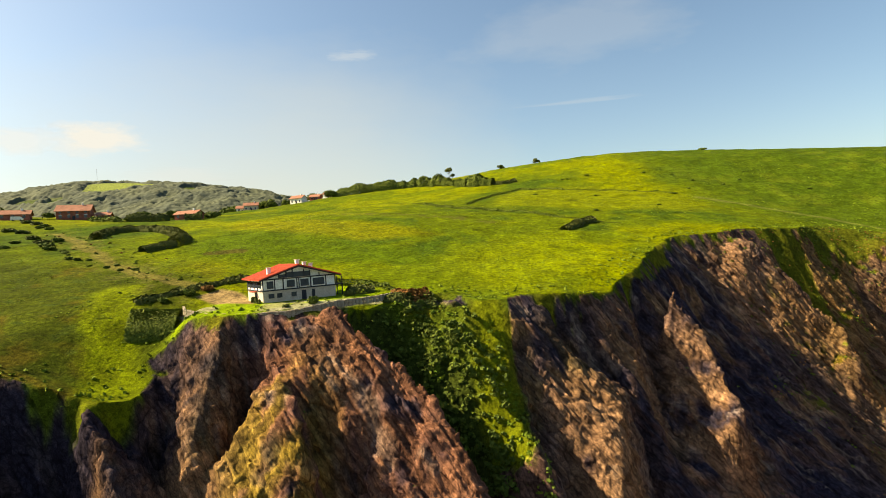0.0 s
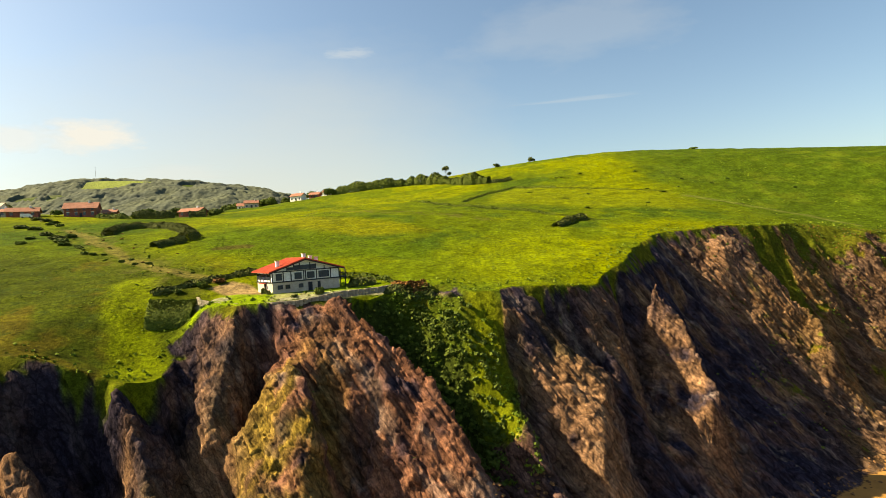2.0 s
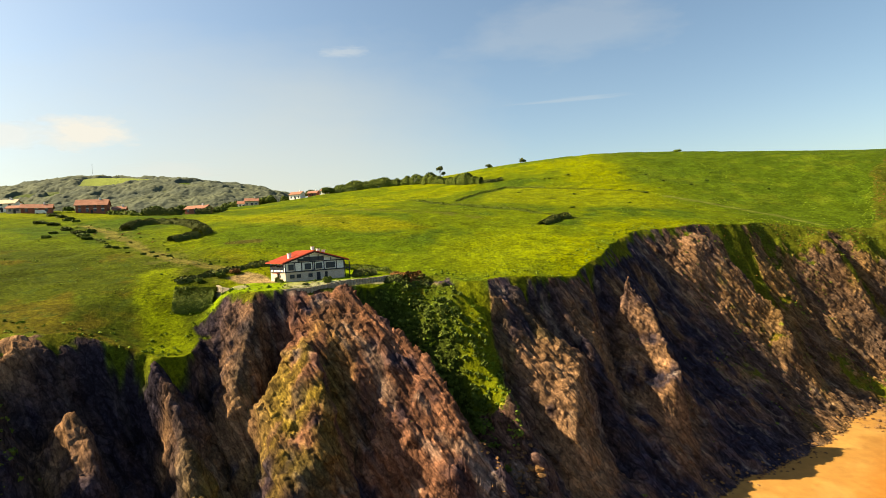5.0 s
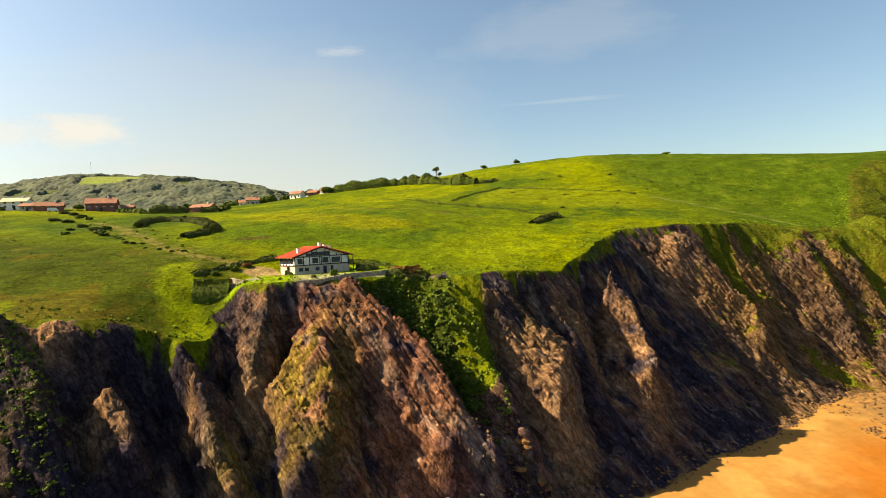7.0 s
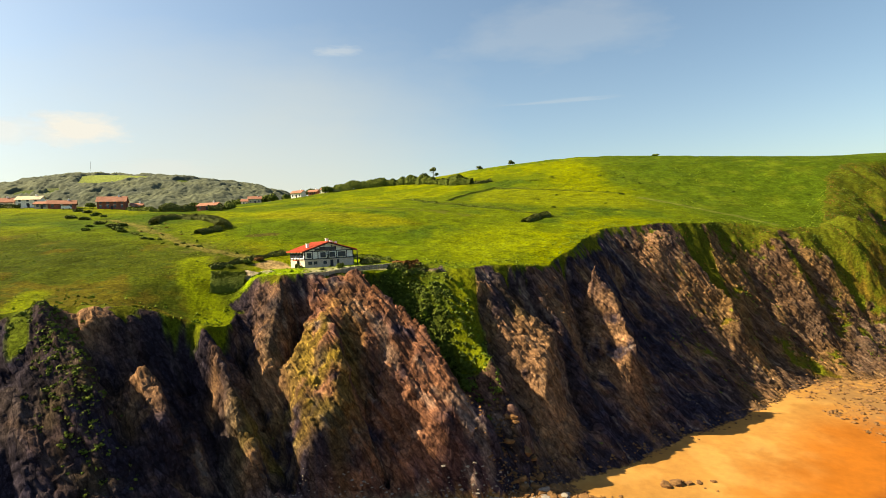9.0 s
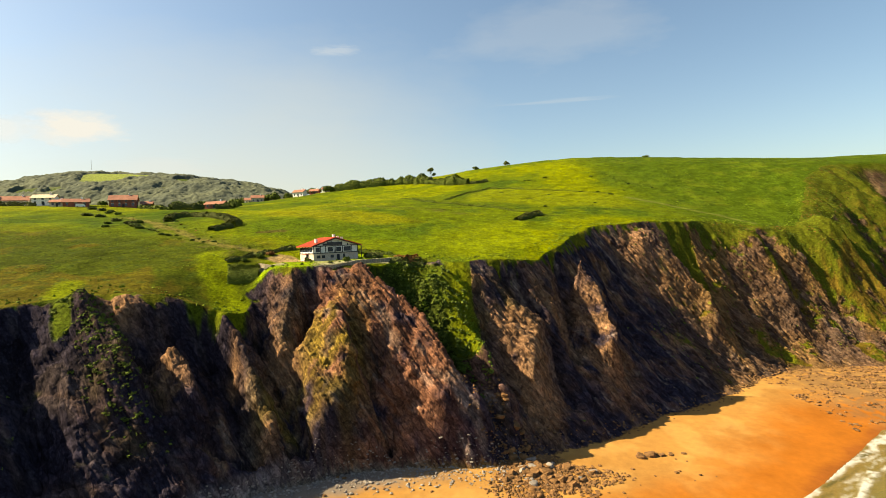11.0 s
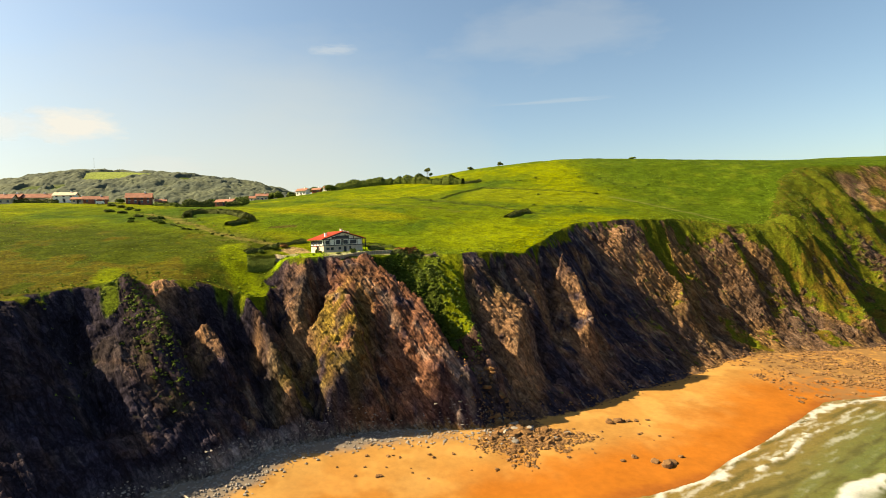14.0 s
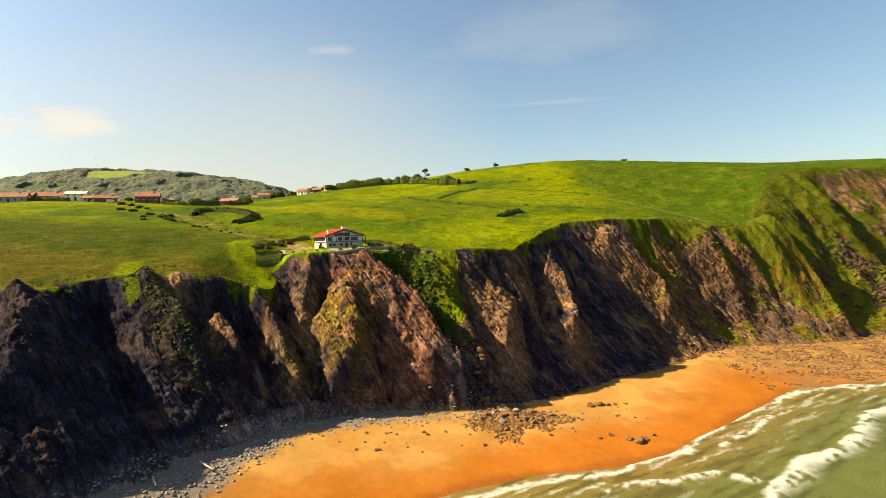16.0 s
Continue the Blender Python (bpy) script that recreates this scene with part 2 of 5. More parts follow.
def stained(name, color, color2, scale=0.8, fine=6.0, rough=0.85, bump=0.3, distance=0.05, metal=0.0):
    """A plain surface of two tones, with fine grain and relief."""
    m, nodes, links, b = shader(name, rough)
    big = noise_node(nodes, links, scale, 5)
    base = ramp(nodes, links, big, (0.35, color), (0.68, color2))
    small = noise_node(nodes, links, fine, 4)
    links.new(blend(nodes, links, base, ramp(nodes, links, small, (0.3, (0.72, 0.72, 0.72)), (0.7, (1.15, 1.15, 1.15)))), b.inputs["Base Color"])
    b.inputs["Metallic"].default_value = metal
    relief(nodes, links, b, small, bump, distance)
    return m


def along_beds(nodes, links, *scales):
    """Coordinates that follow the tilted beds of the rock."""
    tc, out = nodes.new("ShaderNodeTexCoord"), nodes.new("ShaderNodeCombineXYZ")
    for k, sc in enumerate(scales):
        d = nodes.new("ShaderNodeVectorMath")
        d.operation = "DOT_PRODUCT"
        d.inputs[1].default_value = [float(v) * sc for v in DIP[k]]
        links.new(tc.outputs["Object"], d.inputs[0])
        links.new(d.outputs["Value"], out.inputs[k])
    return out.outputs[0]


def ground_material(name, rough, scales, contrast, bumps, bedded=False):
    """The ground's own colour, varied at several sizes; rock has streaks and cracked blocks along its beds."""
    m, nodes, links, b = shader(name, rough)
    at = nodes.new("ShaderNodeAttribute")
    at.attribute_name = "tone"
    col = at.outputs["Color"]
    for k, sc in enumerate(scales):
        f = noise_node(nodes, links, sc, 4, 0.65)
        lo, hi = contrast[k]
        col = blend(nodes, links, col, ramp(nodes, links, f, (0.3, (lo, lo, lo)), (0.7, (hi, hi, hi * 0.96))))
        strength, dist = bumps[k]
        relief(nodes, links, b, f, strength, dist)
    if bedded:
        streak = nodes.new("ShaderNodeTexNoise")
        streak.inputs["Scale"].default_value, streak.inputs["Detail"].default_value, streak.inputs["Roughness"].default_value = 1.0, 6, 0.65
        links.new(along_beds(nodes, links, 1.5, 0.16, 0.6), streak.inputs["Vector"])
        col = blend(nodes, links, col, ramp(nodes, links, streak.outputs["Fac"], (0.32, (0.66, 0.66, 0.70)), (0.55, (1.0, 1.0, 1.0)), (0.72, (1.35, 1.32, 1.28))))
        relief(nodes, links, b, streak.outputs["Fac"], 0.5, 0.6)
        for size, lo, hi in ((0.55, 0.72, 1.25), (1.7, 0.74, 1.26)):
            cells, cracks = nodes.new("ShaderNodeTexVoronoi"), nodes.new("ShaderNodeTexVoronoi")
            cracks.feature = "DISTANCE_TO_EDGE"
            place = along_beds(nodes, links, 1.0, 0.3, 0.7)
            for n in (cells, cracks):
                n.inputs["Scale"].default_value = size
                links.new(place, n.inputs["Vector"])
            grey = nodes.new("ShaderNodeSeparateColor")
            links.new(cells.outputs["Color"], grey.inputs[0])
            col = blend(nodes, links, col, ramp(nodes, links, grey.outputs[0], (0.0, (lo, lo, lo)), (1.0, (hi, hi, hi))))
            edge = ramp(nodes, links, cracks.outputs["Distance"], (0.0, (0, 0, 0)), (0.07, (1, 1, 1)))
            relief(nodes, links, b, edge, 0.4, 0.12 / size)
            col = blend(nodes, links, col, ramp(nodes, links, edge, (0.0, (0.6, 0.6, 0.62)), (1.0, (1, 1, 1))))
    links.new(col, b.inputs["Base Color"])
    b.inputs["Specular IOR Level"].default_value = 0.02
    return m


GRASS = ground_material("pasture", 0.95, (0.22, 1.1, 4.5), ((0.70, 1.24), (0.48, 1.46), (0.5, 1.45)), ((0.6, 0.6), (0.9, 0.45), (0.7, 0.18)))
ROCK = ground_material("cliff_rock", 0.9, (0.35, 1.3, 5.0), ((0.62, 1.34), (0.6, 1.42), (0.62, 1.4)), ((0.4, 0.5), (0.5, 0.3), (0.5, 0.1)), bedded=True)
SAND = ground_material("beach_sand", 0.85, (0.05, 0.5, 5.0), ((0.84, 1.12), (0.9, 1.08), (0.92, 1.06)), ((0.2, 0.3), (0.3, 0.12), (0.3, 0.03)))
LEAF = []
for nm, c1, c2 in (("shrub_leaves", (0.050, 0.078, 0.014), (0.10, 0.135, 0.022)), ("dark_hedge_leaves", (0.046, 0.062, 0.018), (0.090, 0.110, 0.028)),
                   ("bright_scrub", (0.07, 0.12, 0.012), (0.15, 0.2, 0.018)), ("russet_scrub", (0.10, 0.045, 0.015), (0.17, 0.10, 0.03))):
    m, nodes, links, b = shader(nm, 0.8)
    gi = nodes.new("ShaderNodeNewGeometry")
    oi = nodes.new("ShaderNodeObjectInfo")
    one = ramp(nodes, links, gi.outputs["Random Per Island"], (0.0, c1), (1.0, c2))
    links.new(blend(nodes, links, one, ramp(nodes, links, oi.outputs["Random"], (0.0, (0.75, 0.8, 0.75)), (1.0, (1.25, 1.15, 1.1)))), b.inputs["Base Color"])
    LEAF.append(m)
BARK = stained("bark", (0.06, 0.045, 0.03), (0.12, 0.09, 0.06), 1.5, 9)
PLASTER = stained("white_plaster", (0.72, 0.71, 0.68), (0.8, 0.79, 0.76), 0.5, 5, 0.85, 0.15, 0.02)
STONE = stained("cream_stone", (0.46, 0.38, 0.31), (0.56, 0.48, 0.40), 1.2, 5, 0.9, 0.4, 0.04)
TIMBER = stained("dark_timber", (0.02, 0.024, 0.035), (0.045, 0.045, 0.05), 2, 12, 0.6, 0.2, 0.01)
TILE = stained("red_clay_tile", (0.27, 0.040, 0.024), (0.38, 0.068, 0.036), 0.7, 4, 0.75, 0.3, 0.03)
TILE_OLD = stained("terracotta_tile", (0.20, 0.095, 0.070), (0.29, 0.145, 0.105), 0.5, 4, 0.85, 0.3, 0.03)
OCHRE_WALL = stained("russet_render", (0.20, 0.07, 0.05), (0.26, 0.10, 0.07), 0.5, 4)
CREAM_WALL = stained("cream_render", (0.40, 0.33, 0.26), (0.50, 0.43, 0.33), 0.5, 4)
WALLSTONE = stained("terrace_stone", (0.21, 0.18, 0.135), (0.36, 0.32, 0.25), 1.2, 4, 0.95, 0.6, 0.08)
BOULDER = stained("boulder", (0.085, 0.046, 0.022), (0.20, 0.112, 0.050), 0.7, 3, 0.9, 0.6, 0.1)
PALE_STONE = stained("grey_pebble", (0.13, 0.12, 0.115), (0.26, 0.235, 0.21), 0.7, 4, 0.9, 0.5, 0.06)
DRIFT = stained("driftwood", (0.30, 0.25, 0.19), (0.42, 0.36, 0.28), 1.5, 8)
m, nodes, links, b = shader("window_glass", 0.08)
b.inputs["Base Color"].default_value, b.inputs["Specular IOR Level"].default_value = (0.02, 0.028, 0.045, 1), 0.6
GLASS = m


# ---- mesh helpers ----
def raw(name, verts, faces, mat, smoothed=False):
    me = bpy.data.meshes.new(name)
    me.from_pydata([tuple(p) for p in verts], [], [tuple(f) for f in faces])
    me.materials.append(mat)
    if smoothed:
        me.polygons.foreach_set("use_smooth", np.ones(len(me.polygons), bool))
    me.update()
    return me


def part(name, bm, mat, parent=None, label="", m=None):
    me = bpy.data.meshes.new(name)
    bm.to_mesh(me)
    bm.free()
    me.materials.append(mat)
    ob = new(name, me)
    if parent is not None:
        ob.parent = parent
    if m is not None:
        ob.matrix_basis = m
    if label:
        tagged(ob, label)
    return ob


def box(x0, y0, z0, x1, y1, z1, bevel=0.0, bm=None):
    bm = bm or bmesh.new()
    got = bmesh.ops.create_cube(bm, size=1, matrix=Matrix.Translation(((x0 + x1) / 2, (y0 + y1) / 2, (z0 + z1) / 2)) @ Matrix.Diagonal((x1 - x0, y1 - y0, z1 - z0, 1)))
    if bevel:
        edges = list({e for v in got["verts"] for e in v.link_edges})
        bmesh.ops.bevel(bm, geom=edges, offset=bevel, segments=1, affect="EDGES")
    return bm


def prism(outline, y0, y1):
    """An outline in x and z, drawn out from y0 to y1."""
    bm = bmesh.new()
    a = [bm.verts.new((x, y0, z)) for x, z in outline]
    c = [bm.verts.new((x, y1, z)) for x, z in outline]
    bm.faces.new(a)
    bm.faces.new(c[::-1])
    for k in range(len(a)):
        n = (k + 1) % len(a)
        bm.faces.new((a[n], a[k], c[k], c[n]))
    bmesh.ops.recalc_face_normals(bm, faces=bm.faces)
    return bm


def empty(name, m):
    ob = new(name)
    ob.matrix_basis = m
    return ob


def land(x, y):
    """Height of the ground at many places, read off its grid."""
    x, y = np.asarray(x, float), np.asarray(y, float)
    i = np.clip(np.searchsorted(gx, x) - 1, 0, len(gx) - 2)
    j = np.clip(np.searchsorted(gy, y) - 1, 0, len(gy) - 2)
    a, c = (x - gx[i]) / (gx[i + 1] - gx[i]), (y - gy[j]) / (gy[j + 1] - gy[j])
    low = GZ[j, i] * (1 - a) + GZ[j, i + 1] * a
    return low * (1 - c) + (GZ[j + 1, i] * (1 - a) + GZ[j + 1, i + 1] * a) * c


def upness(x, y):
    """How far up the cliff places lie: 0 foot, 1 edge."""
    i, j = np.clip(np.searchsorted(gx, x), 0, len(gx) - 1), np.clip(np.searchsorted(gy, y), 0, len(gy) - 1)
    return GV[j, i]


def ground_z(x, y):
    return float(land(x, y))


def clumps(rng, places, outward, size):
    """Leaf sprays: bent four-cornered blades at the places, turned about outward."""
    n = len(places)
    a = rng.normal(size=(n, 3))
    side = np.cross(outward, a)
    side /= np.linalg.norm(side, axis=1)[:, None] + 1e-9
    up = np.cross(side, outward) + 0.5 * rng.normal(size=(n, 3))
    up /= np.linalg.norm(up, axis=1)[:, None] + 1e-9
    s = (size * rng.uniform(0.6, 1.4, n))[:, None]
    tip = outward * s * 0.35
    verts = np.stack([places - side * s * 0.5 - up * s * 0.4, places + side * s * 0.5 - up * s * 0.4 , places + up * s * 0.75 + side * s * 0.25 + tip, places - side * s * 0.45 + up * s * 0.45 + tip], 1).reshape(-1, 3)
    faces = np.arange(4 * n).reshape(-1, 4)
    return verts, faces


def lumpy(rng, n, lumps, radius, tall):
    """Places on a heap of round lumps, with the way out of each."""
    centres = np.concatenate([[[0, 0, 0.35]], np.c_[rng.uniform(-0.6, 0.6, (lumps, 2)), rng.uniform(0.2, 0.62, lumps)]])
    reach = np.r_[0.62, rng.uniform(0.28, 0.45, lumps)]
    pick = rng.integers(0, lumps + 1, n)
    d = rng.normal(size=(n, 3))
    d /= np.linalg.norm(d, axis=1)[:, None]
    d[:, 2] = np.where(d[:, 2] < -0.3, -d[:, 2], d[:, 2])
    p = centres[pick] + d * reach[pick][:, None] * rng.uniform(0.8, 1.08, n)[:, None]
    p[:, 2] = np.maximum(p[:, 2], 0.02)
    return p * np.array([radius, radius, tall]), d


def shrub_mesh(seed, mat, n=420, lumps=6, size=0.2):
    rng = np.random.default_rng(seed)
    p, d = lumpy(rng, n, lumps, 1.0, 1.0)
    v, f = clumps(rng, p, d, size)
    core, cd = lumpy(rng, 120, lumps, 0.86, 0.86)
    v2, f2 = clumps(rng, core, cd, size * 1.7)
    return raw("shrub", np.concatenate([v, v2]), np.concatenate([f, f2 + len(v)]), mat)


# ---- the ground ----
def spaced(a, b, step, out, grow=1.06):
    """Grid lines: even from a to b, then ever wider out to the limits."""
    mid = list(np.arange(a, b + step / 2, step))
    lo, hi, d = [a], [mid[-1]], step
    while lo[-1] > out[0]:
        d *= grow
        lo.append(lo[-1] - min(d, 60))
    d = step
    while hi[-1] < out[1]:
        d *= grow
        hi.append(hi[-1] + min(d, 60))
    return np.array(lo[:0:-1] + mid + hi[1:])


gx = spaced(-122, 200, STEP, (-2600, 2600), 1.025)
gy = spaced(10, 232, STEP, (-1500, 3000), 1.03)
GX, GY = np.meshgrid(gx, gy)
GZ, GV, BARE = height(GX, GY)
sy, sx = np.gradient(GZ, gy, gx)
STEEP = np.hypot(sx, sy)


def toward(x, y, cx, cy, reach):
    return np.exp(-((x - cx) ** 2 + (y - cy) ** 2) / (2 * reach ** 2))


def along(x, y, width, *line):
    d, _, _ = dist_line(x + 1.5 * fractal(x / 7, y / 7, 2, 91), y + 1.5 * fractal(x / 7, y / 7, 2, 93), line)
    return smooth(width, width * 0.45, d)


def field(x, y, soft, *corners):
    """Inside a field with those corners: 1, outside 0."""
    d, _, _ = dist_line(x, y, [*corners, corners[0]])
    inside = np.zeros(x.shape, bool)
    for (ax, ay), (bx, by) in zip(corners, [*corners[1:], corners[0]]):
        inside ^= ((ay > y) != (by > y)) & (x < (bx - ax) * (y - ay) / (by - ay + 1e-9) + ax)
    return smooth(-soft, soft, np.where(inside, d, -d))


def mix(a, b, k):
    return a + (np.asarray(b, float) - a) * k[..., None]


# colours of the pasture
n1, n2, n3 = fractal(GX / 45, GY / 45, 4, 61), fractal(GX / 9, GY / 9, 4, 65), fractal(GX / 2.2, GY / 2.2, 3, 69)
turf = np.zeros(GX.shape + (3,)) + (0.115, 0.150, 0.006)
turf = mix(turf, (0.185, 0.205, 0.004), smooth(-0.15, 0.45, n1 + 0.4 * n2))
turf = mix(turf, (0.060, 0.098, 0.008), smooth(0.0, 0.6, -n1 + 0.6 * n2 - 0.1))
turf = mix(turf, (0.215, 0.205, 0.008), 0.7 * field(GX, GY, 4, (-86, 204), (-58, 203), (-28, 190), (-6, 176), (-30, 166), (-52, 176), (-82, 188)))
turf = mix(turf, (0.185, 0.205, 0.007), 0.8 * field(GX, GY, 5, (24, 285), (40, 300), (75, 288), (115, 268), (118, 240), (98, 224), (46, 232), (16, 246)))
turf = mix(turf, (0.185, 0.215, 0.006), 0.8 * field(GX, GY, 8, (-4, 150), (40, 190), (34, 140), (14, 122), (2, 126)))
turf = mix(turf, (0.082, 0.125, 0.006), 0.9 * field(GX, GY, 5, (-84, 160), (-80, 181), (-57, 173), (-36, 164), (-8, 157), (-8, 145), (-40, 142), (-70, 146)))
turf = mix(turf, (0.060, 0.098, 0.008), 0.9 * smooth(95, 150, GX + 12 * n2) * smooth(180, 215, GY))
turf = mix(turf, (0.12, 0.15, 0.012), 0.6 * smooth(0.2, 0.6, n2 - 0.5 * n1) * smooth(100, 150, GX))
heath = smooth(-52, -66, GX) * smooth(140, 112, GY + 0.15 * GX)
turf = mix(turf, (0.052, 0.068, 0.006), 0.9 * heath)
turf = mix(turf, (0.115, 0.088, 0.010), 0.75 * heath * smooth(0.15, 0.55, n2 + 0.9 * smooth(112, 84, GY)))
turf = mix(turf, (0.04, 0.06, 0.010), 0.7 * smooth(0.25, 0.5, n3 + 0.3 * n2) * np.maximum(heath, 0.45))
turf = mix(turf, (0.17, 0.205, 0.006), 0.85 * np.maximum(along(GX, GY, 7, (-78, 118), (-70, 104), (-60, 88)), along(GX, GY, 5, (-104, 86), (-97, 72))))
turf = mix(turf, (0.045, 0.060, 0.010), 0.7 * along(GX, GY, 2.2, (-34, 297), (-15, 259), (-1, 238), (22, 224), (42, 208), (60, 200)))
turf = mix(turf, (0.045, 0.060, 0.010), 0.7 * along(GX, GY, 2.4, (6, 254), (23, 286), (37, 304), (60, 286), (110, 272)))
turf = mix(turf, (0.05, 0.07, 0.010), 0.5 * along(GX, GY, 3.0, (-140, 262), (-84, 262), (-34, 297)))
turf = mix(turf, (0.11, 0.10, 0.03), 0.7 * along(GX, GY, 6, (-60, 222), (-30, 214), (-4, 206), (10, 196)) * smooth(-0.2, 0.4, n3))
turf = mix(turf, (0.09, 0.07, 0.02), 0.8 * along(GX, GY, 2.6, (-71, 151), (-63, 153)))
path = np.maximum(along(GX, GY, 2.6, (-149, 194), (-114, 160), (-94, 142), (-82, 132), (-70, 127), (-60, 125)), 0.35 * along(GX, GY, 10, (-149, 194), (-114, 160), (-94, 142), (-80, 130), (-66, 122)) * smooth(-0.1, 0.4, n3))
turf = mix(turf, (0.19, 0.155, 0.05), 0.75 * path)
turf = mix(turf, (0.16, 0.17, 0.045), 0.75 * along(GX, GY, 3.2, (118, 262), (140, 240), (156, 222), (166, 214)))
# the lawn and drive of the house
tx, ty = (GX + 38) * 0.79 + (GY - 113) * 0.61, -(GX + 38) * 0.61 + (GY - 113) * 0.79
lawn = smooth(1.2, 1.1, np.hypot(tx / 19, ty / 12))
turf = mix(turf, (0.20, 0.28, 0.010), lawn)
turf = mix(turf, (0.34, 0.23, 0.13), field(GX, GY, 0.5, (-42, 111), (-49, 121), (-56, 124), (-60, 119.5), (-52, 114.5), (-43.5, 109.5)))
turf = mix(turf, (0.40, 0.34, 0.24), field(GX, GY, 0.4, (-40, 107), (-32, 112), (-31, 107.5), (-35, 102.5), (-40, 102.5)) * 0.6)
turf = mix(turf, (0.46, 0.42, 0.33), along(GX, GY, 2.0, (-36, 103), (-28, 106.5), (-23.5, 110.5), (-19, 115), (-17, 120)) * 0.8)
turf = mix(turf, (0.42, 0.37, 0.28), along(GX, GY, 1.6, (-59, 112), (-55, 107.5), (-50, 104.5)) * 0.8)
turf = turf * (1 + 0.22 * n3 + 0.14 * n2 + 0.22 * fractal((GX * 0.9 + GY * 0.43) / 11, (GY * 0.9 - GX * 0.43) / 2.6, 3, 73))[..., None]
# far woods and fields, the woods greyed to stand for distance haze
wood = smooth(540, 640, GY)
turf = mix(turf, (0.12, 0.135, 0.085), wood * smooth(-0.5, 0.0, n1 + 0.3))
turf = mix(turf, (0.25, 0.29, 0.09), wood * np.maximum(field(GX, GY, 12, (-632, 900), (-600, 955), (-535, 955), (-515, 900), (-560, 845), (-606, 850)), 0.5 * smooth(0.2, 0.5, n1)))

# colours of the cliff; sun and shade are partly put into them
u, w = GX * 0.83 + GY * 0.55, -GX * 0.55 + GY * 0.83
bedding = fractal((u + 0.55 * w) / 5, w / 40 + GZ / 9, 4, 75)
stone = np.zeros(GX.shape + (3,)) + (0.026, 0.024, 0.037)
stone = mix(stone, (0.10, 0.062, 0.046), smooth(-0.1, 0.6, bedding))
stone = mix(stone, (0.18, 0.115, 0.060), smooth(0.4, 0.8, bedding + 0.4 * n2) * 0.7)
# red-brown buttress under the house, the sun on it put into its colour
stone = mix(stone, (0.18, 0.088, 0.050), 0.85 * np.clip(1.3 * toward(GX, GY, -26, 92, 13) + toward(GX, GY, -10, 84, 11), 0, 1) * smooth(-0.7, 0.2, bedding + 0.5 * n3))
stone = mix(stone, (0.30, 0.25, 0.20), smooth(0.55, 0.75, grain(u / 1.3 + 0.4 * w, w / 5, 81)) * 0.3)
stone = mix(stone, (0.26, 0.19, 0.12), 0.7 * (1.4 * toward(GX, GY, 325, 306, 28) + toward(GX, GY, 76, 177, 7) + toward(GX, GY, 98, 178, 5) + toward(GX, GY, 104, 168, 4)) * smooth(0.0, 0.5, n3))
moss = 0.9 * along(GX, GY, 7, (-95, 76), (-87, 68), (-76, 59), (-68, 51)) + 1.3 * toward(GX, GY, -33, 82, 8) + 0.8 * toward(GX, GY, -43, 72, 4) + 0.7 * toward(GX, GY, -66, 66, 4) + 0.8 * toward(GX, GY, 16, 88, 4) + 0.9 * toward(GX, GY, 21, 105, 6) + 0.5 * toward(GX, GY, -86, 62, 8)
stone = mix(stone, (0.150, 0.112, 0.020), np.clip(moss, 0, 1) * smooth(-0.35, 0.25, n2 + 0.3 * n3))
stone = mix(stone, (0.23, 0.21, 0.20), 0.75 * smooth(0.07, 0.02, GV) * smooth(-20, -60, GX))
tongue = np.maximum(along(GX, GY, 6.0, (-73, 108), (-67, 98), (-62, 90), (-60, 87)), along(GX, GY, 3.0, (-101, 80), (-95, 70), (-91, 64)))
gully = tongue + np.clip(along(GX, GY, 13, (-19, 112), (-6, 108), (2, 100), (6, 92)) * smooth(0.3, 0.5, GV + 0.25 * n2) + along(GX, GY, 6, (5, 114), (7, 100), (12, 86)) * smooth(0.36, 0.55, GV + 0.3 * n2 + 0.2 * n3), 0, 1)
green = 0.2 * smooth(0.1, 0.6, n2) * smooth(2.2, 1.0, STEEP) + gully
green = green + smooth(0.95, 1.0, GV + 0.07 * n2 + 0.04 * n3) * 0.9
# the eastern slopes: turf runs down from the brow in lobes, with bare ribs between
east = smooth(86, 122, GX)
lobes = fractal((u + 0.3 * w) / 9, w / 45, 3, 85)
green = green + east * smooth(-0.25, 0.25, 1.5 * (GV - 0.55 + 0.16 * smooth(125, 150, GX)) + 1.1 * lobes + 0.7 * n2 + 0.3 * smooth(130, 200, GX) - 0.6 * smooth(1.1, 2.1, STEEP) - 0.08 + 0.5 * smooth(195, 235, GX))
green = green - 1.4 * np.clip(1.5 * toward(GX, GY, 330, 306, 24), 0, 1) * smooth(-0.4, 0.2, n2) - 0.6 * (toward(GX, GY, 160, 200, 10) + toward(GX, GY, 182, 208, 6)) * smooth(-0.1, 0.4, n2)
green = green - 1.2 * toward(GX, GY, -42, 98.5, 3.5)
green = np.clip(green, 0, 1) * smooth(0.0, 0.08, GV)
scrub = np.zeros(GX.shape + (3,)) + (0.075, 0.105, 0.010)
scrub = mix(scrub, (0.12, 0.125, 0.012), smooth(-0.1, 0.5, n2))
# dark shrubs in the gully's west, its shade partly put into their colour
scrub = mix(scrub, (0.040, 0.056, 0.014), 0.85 * along(GX, GY, 9, (-26, 109), (-12, 105), (-2, 99), (4, 92)))
scrub = mix(scrub, (0.15, 0.100, 0.018), east * smooth(-0.3, 0.5, n3 - n2 + 0.8 * lobes) * smooth(0.95, 0.6, GV) * 0.9)
scrub = mix(scrub, (0.085, 0.100, 0.010), east * smooth(0.6, 0.9, GV + 0.2 * n2) * 0.9)
